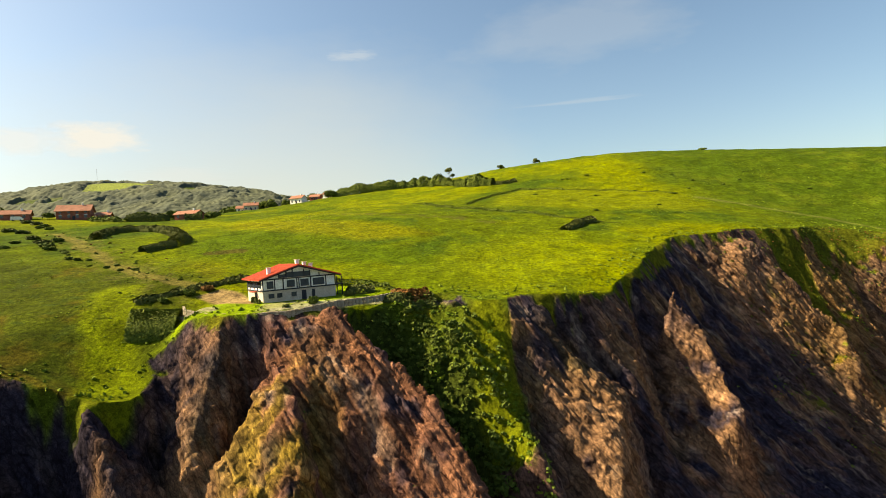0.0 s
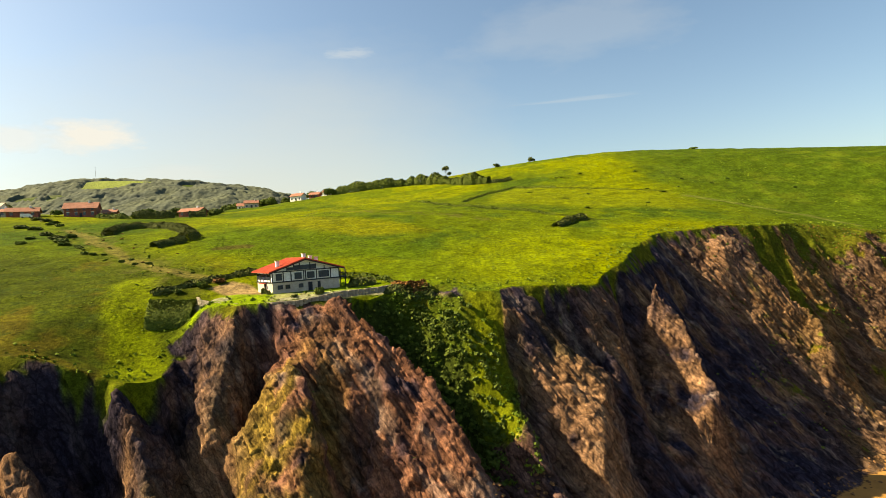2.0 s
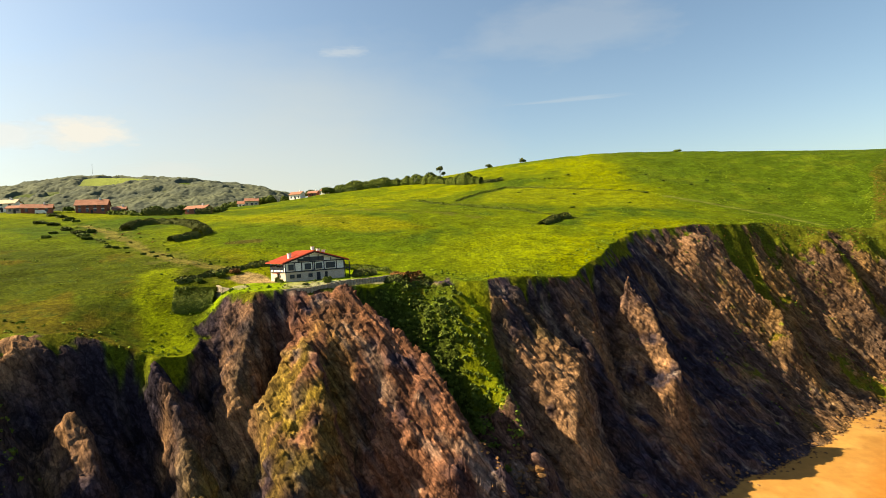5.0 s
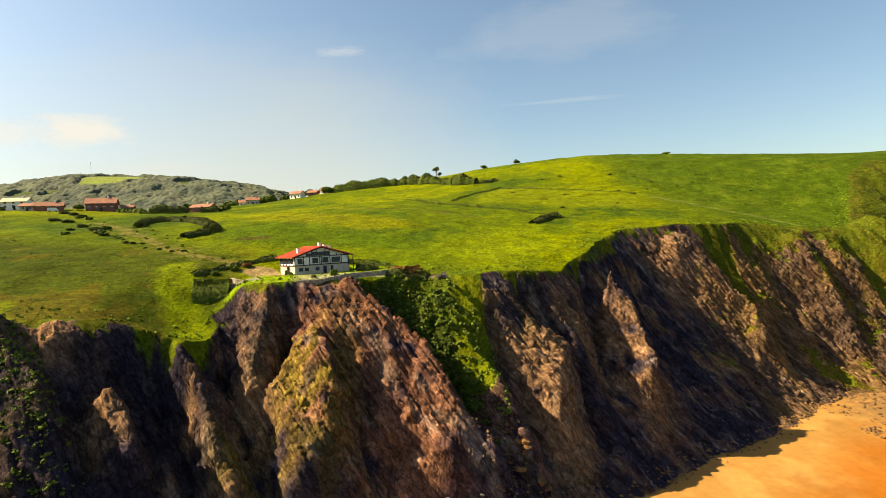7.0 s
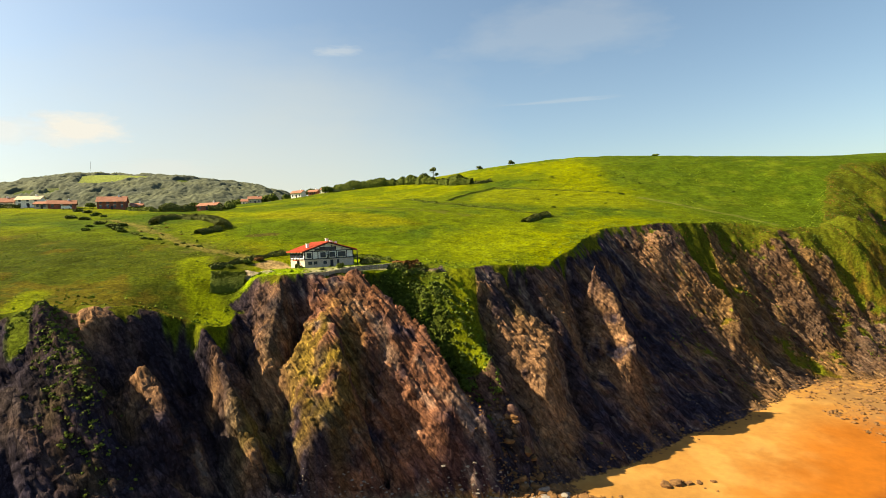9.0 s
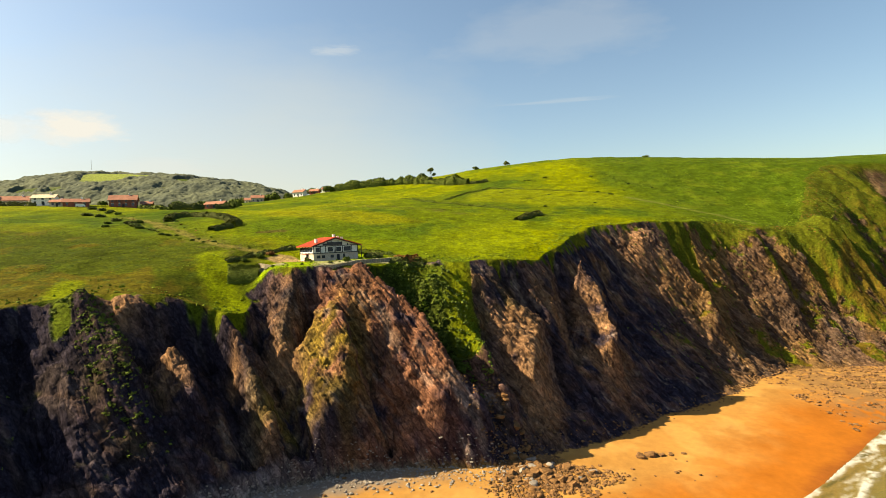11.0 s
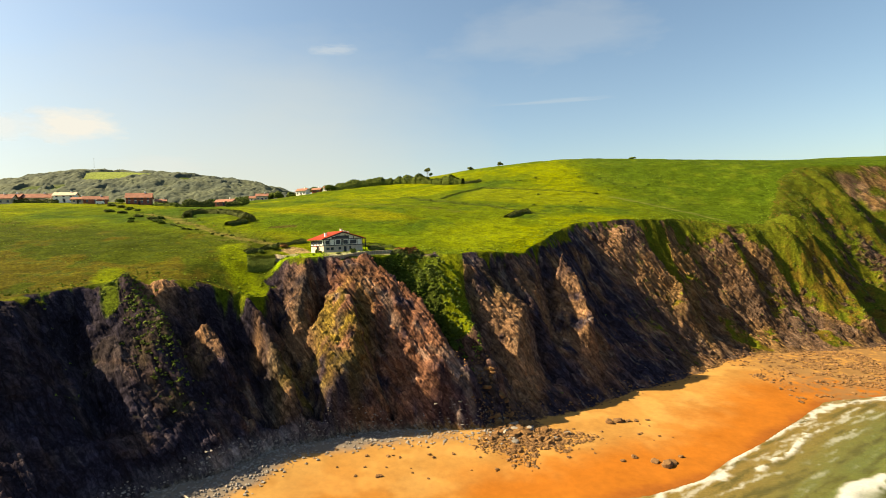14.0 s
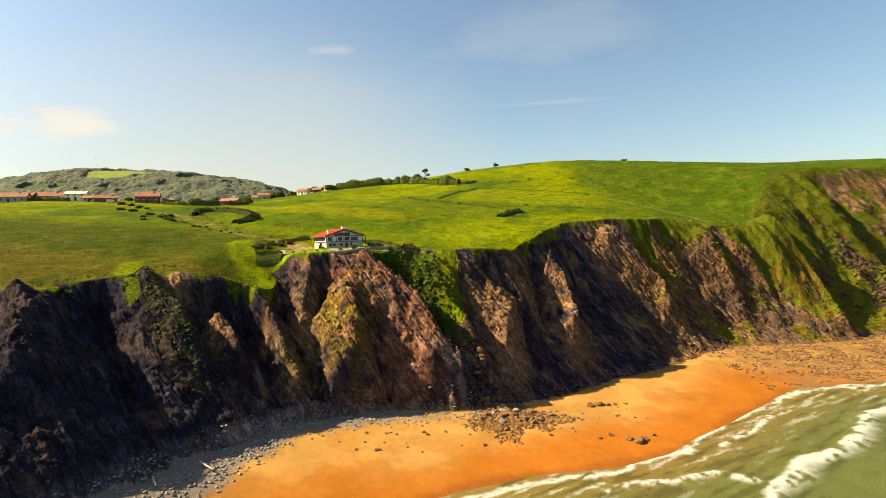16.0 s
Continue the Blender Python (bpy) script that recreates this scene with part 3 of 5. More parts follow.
scrub = mix(scrub, (0.125, 0.150, 0.008), np.maximum(tongue * smooth(-90, -80, GX), along(GX, GY, 4.5, (5, 114), (7, 100), (12, 86))))
# shade of the western cliff, painted on as near-black slate
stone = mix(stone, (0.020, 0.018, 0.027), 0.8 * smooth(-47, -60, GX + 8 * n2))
# sun on the faces of the ribs, painted on as ochre
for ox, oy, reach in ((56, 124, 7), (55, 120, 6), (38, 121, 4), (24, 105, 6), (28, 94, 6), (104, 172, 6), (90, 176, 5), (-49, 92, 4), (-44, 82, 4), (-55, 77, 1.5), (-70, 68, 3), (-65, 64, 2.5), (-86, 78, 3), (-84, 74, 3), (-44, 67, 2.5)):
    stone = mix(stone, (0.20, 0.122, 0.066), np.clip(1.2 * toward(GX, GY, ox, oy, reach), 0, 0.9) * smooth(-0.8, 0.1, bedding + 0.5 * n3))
stone = stone * (1.27, 1.20, 1.36)
grassy = smooth(0.3, 0.62, green + 0.25 * n3)
stone = mix(stone, (0.21, 0.125, 0.055), 0.9 * east * (0.45 + 0.55 * smooth(-0.2, 0.4, n2 + 0.5 * lobes)))
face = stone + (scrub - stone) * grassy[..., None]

# colours of the beach
dw, wet_side, _ = dist_line(GX, GY, WATER)
dry = np.zeros(GX.shape + (3,)) + (0.43, 0.228, 0.072)
dry = mix(dry, (0.50, 0.28, 0.095), smooth(0, 0.5, n2))
dry = mix(dry, (0.40, 0.135, 0.020), smooth(34, 8, dw + 14 * n1 + 5 * n2) * 0.95)
dry = mix(dry, (0.26, 0.085, 0.022), smooth(5, 0.5, dw + 2 * n2) * 0.8)
dry = mix(dry, (0.21, 0.19, 0.185), smooth(9, 3, dist_line(GX, GY, FOOT)[0] - 9 * smooth(-35, -60, GX) + 3 * n2) * smooth(12, -20, GX) * 0.9)
dry = mix(dry, (0.24, 0.145, 0.072), smooth(128, 150, GX + 6 * n2) * smooth(-0.3, 0.3, n3 + 0.3) * 0.8)
dry = mix(dry, (0.20, 0.16, 0.08), (wet_side < 0) * 1.0)

gain = 0.60
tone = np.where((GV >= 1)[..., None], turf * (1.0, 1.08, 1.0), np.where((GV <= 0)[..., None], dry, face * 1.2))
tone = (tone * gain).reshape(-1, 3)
nx, ny = len(gx), len(gy)
ids = np.arange(nx * ny).reshape(ny, nx)
quads = np.stack([ids[:-1, :-1], ids[:-1, 1:], ids[1:, 1:], ids[1:, :-1]], -1).reshape(-1, 4)
coords = np.stack([GX, GY, GZ], -1).reshape(-1, 3)
vq = GV.reshape(-1)[quads]


def sheet(name, pick, mat, slope=None):
    q = quads[pick]
    used, inv = np.unique(q, return_inverse=True)
    me = bpy.data.meshes.new(name)
    me.vertices.add(len(used))
    me.vertices.foreach_set("co", coords[used].astype(np.float32).ravel())
    me.loops.add(q.size)
    me.loops.foreach_set("vertex_index", inv.ravel().astype(np.int32))
    me.polygons.add(len(q))
    me.polygons.foreach_set("loop_start", (np.arange(len(q)) * 4).astype(np.int32))
    me.polygons.foreach_set("use_smooth", np.full(len(q), slope is not None or name == "sea"))
    me.update(calc_edges=True)
    col = me.attributes.new("tone", "FLOAT_COLOR", "POINT")
    col.data.foreach_set("color", np.c_[tone[used], np.ones(len(used))].astype(np.float32).ravel())
    me.materials.append(mat)
    if slope is not None:
        n = np.c_[-slope[0].reshape(-1)[used], -slope[1].reshape(-1)[used], np.ones(len(used))]
        me.normals_split_custom_set_from_vertices((n / np.linalg.norm(n, axis=1)[:, None]).tolist())
    return new(name, me)


low_q = vq.max(1) <= 0
top_q = ~low_q & (np.where(GV >= 1, 1.0, grassy).reshape(-1)[quads].min(1) > 0.75)


def knots(p, seed):
    """Smooth noise in space from -1 to 1, for an array of places."""
    i = np.floor(p)
    f = p - i
    f = f * f * (3 - 2 * f)
    total = 0.0
    for dz in (0, 1):
        for dy in (0, 1):
            for dx in (0, 1):
                wgt = (f[:, 0] if dx else 1 - f[:, 0]) * (f[:, 1] if dy else 1 - f[:, 1]) * (f[:, 2] if dz else 1 - f[:, 2])
                total = total + wgt * lattice(i[:, 0] + dx + 57 * (i[:, 2] + dz), i[:, 1] + dy + 131 * (i[:, 2] + dz), seed)
    return total




def fine_cliff(pick, parts=3):
    """The rock face: each cell of the ground parted again, with beds, joints and broken blocks standing out along its normal."""
    ij = np.nonzero(pick)[0]
    jj, ii = np.divmod(ij, nx - 1)
    wide = (nx - 1) * parts + 1
    k = np.arange(parts)
    a = (ii[:, None, None] * parts + k[None, None, :])
    c = (jj[:, None, None] * parts + k[None, :, None])
    first = (c * wide + a).reshape(-1)
    q = np.stack([first, first + 1, first + wide + 1, first + wide], -1)
    used, inv = np.unique(q, return_inverse=True)
    vj, vi = np.divmod(used, wide)
    i0, j0 = np.minimum(vi // parts, nx - 2), np.minimum(vj // parts, ny - 2)
    fx, fy = (vi - i0 * parts) / parts, (vj - j0 * parts) / parts

    def spread(g):
        if g.ndim == 3:
            fa, fc = fx[:, None], fy[:, None]
        else:
            fa, fc = fx, fy
        return (g[j0, i0] * (1 - fa) + g[j0, i0 + 1] * fa) * (1 - fc) + (g[j0 + 1, i0] * (1 - fa) + g[j0 + 1, i0 + 1] * fa) * fc

    p = np.stack([spread(GX), spread(GY), spread(GZ)], -1)
    n = np.stack([-spread(sx), -spread(sy), np.ones(len(p))], -1)
    n /= np.linalg.norm(n, axis=1)[:, None]
    bare = np.clip(spread(BARE), 0, 1) * smooth(0.72, 0.4, spread(np.where(GV >= 1, 1.0, grassy)))
    b = p @ DIP.T
    warp = 0.7 * knots(b / (7, 12, 7), 301)
    bed = b[:, 0] + 1.6 * warp
    push = 0.45 * (1 - 2 * np.abs(knots(np.c_[bed / 1.9, b[:, 1] / 12, b[:, 2] / 7], 303)))
    push += 0.22 * (1 - 2 * np.abs(knots(np.c_[bed / 0.7, b[:, 1] / 4.5, b[:, 2] / 3], 305)))
    push += 0.14 * knots(p / 1.6, 307) + 0.09 * knots(p / 0.62, 309)
    for size, run, tall in ((2.4, 7.0, 0.6), (0.9, 3.2, 0.34)):
        row = bed / size + 0.3 * knots(p / 3.5, 311)
        cell = np.floor(row)
        step = lattice(cell, np.floor(b[:, 1] / run + 0.37 * cell + 0.4 * knots(p / 2.5, 313)), 315)
        push += tall * (0.55 * step + 0.5 * np.minimum((row - cell) * 5, (1 - row + cell) * 1.25) - 0.28)
    p = p + n * (push * bare * (0.75 + 0.25 * smooth(-72, -50, p[:, 0])))[:, None]
    # crevice shade put into the colour: recessed rock darker, proud rock lighter
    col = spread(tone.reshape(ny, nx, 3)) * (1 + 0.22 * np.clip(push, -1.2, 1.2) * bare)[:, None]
    me = bpy.data.meshes.new("cliff")
    me.vertices.add(len(used))
    me.vertices.foreach_set("co", p.astype(np.float32).ravel())
    me.loops.add(q.size)
    me.loops.foreach_set("vertex_index", inv.ravel().astype(np.int32))
    me.polygons.add(len(q))
    me.polygons.foreach_set("loop_start", (np.arange(len(q)) * 4).astype(np.int32))
    me.update(calc_edges=True)
    at = me.attributes.new("tone", "FLOAT_COLOR", "POINT")
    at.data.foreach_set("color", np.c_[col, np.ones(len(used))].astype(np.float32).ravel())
    me.materials.append(ROCK)
    return new("cliff", me)


meadow = tagged(sheet("meadow", top_q, GRASS, (sx, sy)), "sunlit rolling green pasture with fields on the cliff top", "meadow", kind="structure")
cliff = tagged(fine_cliff(~top_q & ~low_q), "steep dark brown rock cliff with ochre buttresses and grassy ledges, sun and shade partly in its colour", "cliff", kind="structure")
beach = tagged(sheet("beach", low_q, SAND, (sx, sy)), "orange sandy beach at the foot of the cliff", "beach", kind="structure")

# ---- the sea ----
qx = spaced(-10, 190, 0.7, (-2600, 4200), 1.1)
qy = spaced(-10, 112, 0.7, (-2600, 3000), 1.1)
QX, QY = np.meshgrid(qx, qy)
dw, ws, run = dist_line(QX, QY, WATER)
off = np.where(ws < 0, dw, -dw)
bend = off + 5 * fractal(QX / 30, QY / 30, 3, 101) + 1.2 * fractal(QX / 6, QY / 6, 3, 103)
swell = np.zeros(QX.shape)
lace = fractal(QX / 4, QY / 4, 4, 113)
froth = fractal(QX / 1.4, QY / 1.4, 3, 123)
streak = fractal((QX * 0.85 + QY * 0.53) / 12, (QY * 0.85 - QX * 0.53) / 1.8, 4, 117)
foam = 0.9 * smooth(2.0, 0.2, np.abs(bend - 1.4 + 1.6 * lace + 0.9 * froth)) * smooth(-0.75, -0.2, streak + 0.6 * froth) + 0.5 * smooth(1.2, 0, np.abs(bend - 6.5 - 3 * lace)) * smooth(-0.1, 0.3, streak)
BREAKERS = [(1.1, 3.6, [(70, 12), (80, 24), (89, 31), (100, 38), (117, 48), (128, 57), (140, 71), (152, 75), (190, 80)]),
            (0.4, 2.2, [(36, 23), (48, 30), (60, 31), (72, 34), (79, 30)]), (0.9, 5.0, [(-60, -40), (-10, -6), (30, 6), (70, -4), (140, 8)]), (0.3, 1.4, [(84, 52), (98, 62), (112, 72)])]
for tall, wide, line in BREAKERS:
    dist, sd, _ = dist_line(QX + 2 * lace, QY + 2.5 * fractal(QX / 12, QY / 12, 2, 115), line)
    swell += tall * np.exp(-(dist / wide) ** 2)
    foam = np.maximum(foam, smooth(wide * 1.6, wide * 0.2, np.where(sd < 0, dist * 1.1, dist * 2.6)) * smooth(-0.4, 0.25, lace + 0.5 * streak + 0.5 * froth + 0.3 * (tall > 1)))
foam = np.clip(foam + 0.55 * smooth(0.28, 0.7, streak + 0.2 * froth) * smooth(30, 3, bend), 0, 1) * smooth(170, 100, off)
QZ = 0.02 + swell * smooth(0, 8, off) + 0.10 * fractal(QX / 3, QY / 3, 3, 119) * smooth(-2, 6, off) + 0.25 * fractal(QX / 14, QY / 14, 2, 121) * smooth(10, 40, off)
ids = np.arange(QX.size).reshape(QX.shape)
quads = np.stack([ids[:-1, :-1], ids[:-1, 1:], ids[1:, 1:], ids[1:, :-1]], -1).reshape(-1, 4)
coords = np.stack([QX, QY, QZ], -1).reshape(-1, 3)
tone = np.zeros(QX.shape + (3,)) + (0.088, 0.105, 0.030)
tone = mix(tone, (0.16, 0.115, 0.035), smooth(26, 0, off + 6 * streak))
tone = mix(tone, (0.055, 0.082, 0.045), smooth(30, 120, off))
tone = mix(tone, (0.05, 0.052, 0.016), 0.75 * smooth(0.1, 0.6, -streak))
tone = mix(tone * 0.78, (0.36, 0.37, 0.36), foam).reshape(-1, 3)
m, nodes, links, b = shader("sea_water", 0.3)
at = nodes.new("ShaderNodeAttribute")
at.attribute_name = "tone"
f = noise_node(nodes, links, 1.6, 5, 0.6)
links.new(blend(nodes, links, at.outputs["Color"], ramp(nodes, links, f, (0.3, (0.8, 0.82, 0.8)), (0.7, (1.12, 1.12, 1.12)))), b.inputs["Base Color"])
relief(nodes, links, b, f, 0.5, 0.25)
sea = tagged(sheet("sea", off.reshape(-1)[quads].max(1) > -14, m), "shallow green sea with white breakers on the sand", "water", kind="structure")


# ---- the house on the cliff ----
def window_part(parent, x0, x1, z0, z1, y, depth=0.1, bars=1, name="window"):
    """A window on a wall that faces -y: pane, casing and glazing bars."""
    pane = part(name, box(x0, y - 0.03, z0, x1, y + 0.03, z1), GLASS, parent, "dark window pane")
    bm = bmesh.new()
    t = 0.09
    for a in ((x0 - t, z0 - t, x1 + t, z0), (x0 - t, z1, x1 + t, z1 + t), (x0 - t, z0, x0, z1), (x1, z0, x1 + t, z1)):
        box(a[0], y - depth, a[1], a[2], y + 0.02, a[3], bm=bm)
    for k in range(bars):
        xm = x0 + (x1 - x0) * (k + 1) / (bars + 1)
        box(xm - 0.035, y - depth * 0.7, z0, xm + 0.035, y - 0.032, z1, bm=bm)
    part("window_frame", bm, TIMBER, pane, "dark timber casing")
    part("window_sill", box(x0 - 0.15, y - depth - 0.08, z0 - t - 0.07, x1 + 0.15, y, z0 - t), STONE, pane)
    return pane


def tile_rows(parent, corner, along_v, down_v, length, run, mat, step=0.75):
    """Rounded tile courses on one slope of a roof, each row its own strip."""
    n = int(length / step)
    verts, faces = [], []
    up = along_v.cross(down_v).normalized()
    if up.z < 0:
        up = -up
    for k in range(n):
        o = corner + along_v * (k + 0.5) * length / n
        base = len(verts)
        for j in range(2):
            for a in (-0.5, -0.2, 0.2, 0.5):
                verts.append(o + along_v * (a * step * 0.55) + down_v * (run * j) + up * (0.11 - 0.3 * a * a + 0.02))
        for a in range(3):
            faces.append((base + a, base + a + 1, base + a + 5, base + a + 4))
    ob = new("roof_tiles", raw("roof_tiles", verts, faces, mat))
    ob.parent = parent
    return ob


def pitched_roof(parent, x0, x1, y0, y1, ridge_x, z_left, z_right, z_ridge, mat, thick=0.22):
    """A gabled roof with its ridge along y."""
    roof = part("roof", prism([(x0, z_left), (ridge_x, z_ridge), (x1, z_right), (x1, z_right - thick), (ridge_x, z_ridge - thick), (x0, z_left - thick)], y0, y1), mat, parent, "clay tiled roof")
    for xa, za in ((x0, z_left), (x1, z_right)):
        d = Vector((xa - ridge_x, 0, za - z_ridge))
        run = d.length
        tile_rows(roof, Vector((ridge_x, y0, z_ridge)), Vector((0, 1, 0)), d.normalized(), y1 - y0, run, mat, 0.6)
    part("ridge_cap", box(ridge_x - 0.16, y0, z_ridge - 0.02, ridge_x + 0.16, y1, z_ridge + 0.14, 0.05), mat, roof)
    return roof


def chimney(parent, x, y, z, tall, wide=0.55):
    stack = part("chimney", box(x - wide / 2, y - wide / 2, z - 1.0, x + wide / 2, y + wide / 2, z + tall, 0.03), PLASTER, parent, "white chimney")
    part("chimney_cap", box(x - wide * 0.65, y - wide * 0.65, z + tall, x + wide * 0.65, y + wide * 0.65, z + tall + 0.12, 0.02), STONE, stack)


HOUSE = pose(-40.7, 108.8, 60.8, 0, 0, 37.6)
house = tagged(empty("house", HOUSE), "half-timbered white house with a bright red tiled roof on the terrace", "house")
W, D, RX = 16.2, 10.6, 7.6
part("lower_wall", box(0, 0, -1.2, W, D, 2.5), STONE, house, "cream stone ground floor wall")
part("upper_wall", prism([(-0.02, 2.52), (W + 0.02, 2.52), (W + 0.02, 5.0), (RX, 7.3), (-0.02, 5.0)], -0.06, D + 0.06), PLASTER, house, "white upper wall with timber")
pitched_roof(house, -1.0, W + 1.1, -1.0, D + 1.0, RX, 4.95, 4.9, 7.65, TILE)
part("verge_board", prism([(-1.0, 4.72), (RX, 7.42), (W + 1.1, 4.67), (W + 1.1, 4.45), (RX, 7.16), (-1.0, 4.5)], -1.06, -0.92), TIMBER, house, "dark verge board under the gable")
for z in (2.42, 4.72):
    part("timber_beam", box(-0.14, -0.2, z, W + 0.1, -0.06, z + 0.26), TIMBER, house)
    part("timber_beam", box(-0.16, -0.1, z, -0.02, D, z + 0.24), TIMBER, house)
for x in (0.0, 2.5, 4.3, 7.3, 7.75, 10.4, 13.9, 16.1):
    part("timber_post", box(x - 0.11, -0.18, 2.68, x + 0.11, -0.07, 4.72), TIMBER, house)
for x, zt in ((3.4, 5.75), (5.0, 6.25), (6.4, 6.65), (8.9, 6.6), (10.3, 6.2), (12.4, 5.65)):
    part("timber_post", box(x - 0.1, -0.18, 4.98, x + 0.1, -0.07, zt), TIMBER, house)
for y in (0.9, 3.3, 5.7, 8.2, 10.4):
    part("timber_post", box(-0.14, y - 0.1, 2.66, -0.03, y + 0.1, 4.72), TIMBER, house)
for x0, x1, bars in ((0.9, 2.1, 1), (5.2, 6.7, 2), (8.2, 9.8, 2), (11.0, 13.4, 3)):
    window_part(house, x0, x1, 3.05, 4.35, -0.1, bars=bars)
for x0, x1 in ((3.55, 4.85), (5.15, 6.3), (6.6, 8.7), (9.1, 10.1)):
    window_part(house, x0, x1, 5.1, 5.62 if x1 < 5 else 6.0, -0.1, bars=1)
for x0, x1 in ((1.2, 2.2), (3.0, 3.9), (6.1, 7.0)):
    window_part(house, x0, x1, 1.0, 1.75, -0.03)
for x0, x1 in ((8.3, 9.3), (10.6, 11.3)):
    part("door", box(x0, -0.09, 0.0, x1, 0.01, 2.05, 0.01), TIMBER, house, "dark timber door")
for k in range(5):
    pane = part("gallery_pane", box(-0.1, 1.05 + 1.9 * k, 3.1, -0.03, 2.75 + 1.9 * k, 4.45), GLASS, house, "glazed gallery on the side wall")
    part("pane_rail", box(-0.15, 1.0 + 1.9 * k, 3.72, -0.1, 2.8 + 1.9 * k, 3.8), TIMBER, pane)
part("door", box(-0.08, 4.4, 0, 0.02, 5.6, 2.1, 0.01), TIMBER, house, "dark side door")
part("porch_roof", box(-1.1, 3.8, 2.25, -0.02, 6.2, 2.4, 0.03), TILE, house, "small red porch roof")
porch = part("porch", box(W - 0.02, 1.0, 2.4, W + 2.4, D - 1.0, 2.62, 0.02), TIMBER, house, "dark timber balcony deck")
for y in (1.2, 4.0, 6.6, 9.2):
    part("porch_post", box(W + 2.1, y, -1.0, W + 2.3, y + 0.2, 4.2), TIMBER, porch)
part("porch_rail", box(W + 2.2, 1.0, 3.3, W + 2.32, D - 1.0, 3.42), TIMBER, porch)
chimney(house, 2.1, 2.2, 5.7, 1.5, 0.75)
for x, y in ((8.2, 1.6), (10.4, 3.2), (11.6, 2.6)):
    chimney(house, x, y, 7.3 - (x - RX) * 0.28, 1.45, 0.75)


# ---- the village and far houses ----
def cottage(x, y, turn, w, d, wall_h, ridge_h, wall_mat, roof_mat, label, windows=3):
    w, d, wall_h, ridge_h = w * 0.82, d * 0.82, max(2.8, wall_h), max(4.2, ridge_h * 0.98)
    z = min(ground_z(x + a, y + c) for a in (-w / 3, w / 3) for c in (-d / 3, d / 3))
    ob = tagged(empty("house", pose(x, y, z, 0, 0, turn)), label, "house", "houses of the village")
    part("wall", prism([(-w / 2, -2.5), (w / 2, -2.5), (w / 2, wall_h), (-w / 2, wall_h)], -d / 2, d / 2), wall_mat, ob)
    g = prism([(-d / 2 - 0.6, wall_h - 0.15), (0, ridge_h), (d / 2 + 0.6, wall_h - 0.15), (d / 2 + 0.6, wall_h - 0.4), (0, ridge_h - 0.25), (-d / 2 - 0.6, wall_h - 0.4)], -w / 2 - 0.7, w / 2 + 0.7)
    roof = part("roof", g, roof_mat, ob, "tiled gable roof", m=pose(0, 0, 0, 0, 0, 90))
    part("gable", prism([(-d / 2, wall_h), (0, ridge_h - 0.3), (d / 2, wall_h)], -w / 2, w / 2), wall_mat, ob, m=pose(0, 0, 0, 0, 0, 90))
    part("chimney", box(w * 0.2, -0.4, ridge_h - 1, w * 0.2 + 0.8, 0.4, ridge_h + 0.9, 0.04), PLASTER, ob)
    for k in range(windows):
        xm = -w / 2 + w * (k + 0.5) / windows
        pane = part("window", box(xm - 0.6, -d / 2 - 0.06, 1.1, xm + 0.6, -d / 2 + 0.02, 2.5), GLASS, ob)
        part("window_frame", box(xm - 0.75, -d / 2 - 0.04, 2.5, xm + 0.75, -d / 2 + 0.02, 2.7), PLASTER, pane)
        if wall_h > 4:
            pane = part("window", box(xm - 0.6, -d / 2 - 0.06, 3.4, xm + 0.6, -d / 2 + 0.02, 4.5), GLASS, ob)
            part("window_frame", box(xm - 0.75, -d / 2 - 0.04, 4.5, xm + 0.75, -d / 2 + 0.02, 4.7), PLASTER, pane)
    part("door", box(-w * 0.02, -d / 2 - 0.07, 0, -w * 0.02 + 1.1, -d / 2 + 0.02, 2.1), TIMBER, ob)
    return ob


cottage(-187, 257, 22, 17, 11, 4.6, 8.0, OCHRE_WALL, TILE_OLD, "large russet house with a red gable roof", 4)
cottage(-176, 262, 22, 7, 7, 3.0, 4.6, OCHRE_WALL, TILE_OLD, "low russet outbuilding beside the large house", 2)
cottage(-206, 243, 30, 15, 8, 3.0, 5.2, OCHRE_WALL, TILE_OLD, "low terracotta roofed cottage at the edge of the village", 3)
cottage(-214, 240, 12, 8, 7, 2.7, 4.4, CREAM_WALL, TILE_OLD, "small cream cottage with a terracotta roof", 2)
cottage(-229, 251, 15, 14, 10, 4.6, 7.0, PLASTER, CREAM_WALL, "white two-storey village house with a pale roof", 3)
cottage(-246, 251, 20, 17, 9, 3.4, 6.2, CREAM_WALL, TILE_OLD, "cream house with an orange roof in the village", 4)
cottage(-258, 246, 12, 12, 9, 3.6, 6.0, OCHRE_WALL, TILE_OLD, "russet walled village house", 3)
cottage(-256, 231, 16, 22, 10, 3.6, 6.6, CREAM_WALL, TILE_OLD, "long village house with a bright orange roof", 5)
cottage(-280, 236, 16, 16, 10, 3.6, 6.4, PLASTER, TILE_OLD, "white village house with a terracotta roof", 4)
cottage(-138, 272, -10, 15, 8, 3.0, 5.0, OCHRE_WALL, TILE_OLD, "low russet house half hidden by dark hedges", 3)
cottage(-153, 395, 15, 12, 8, 4.0, 6.5, CREAM_WALL, TILE_OLD, "far farmhouse among trees", 3)
cottage(-162, 400, 15, 9, 8, 3.2, 5.5, PLASTER, TILE_OLD, "far white farm building", 2)
cottage(-114, 385, -20, 12, 8, 4.0, 6.4, PLASTER, TILE_OLD, "white farmhouse on the brow of the field", 3)
cottage(-103, 392, -10, 9, 7, 3.0, 5.0, OCHRE_WALL, TILE_OLD, "russet barn beside the white farmhouse", 2)
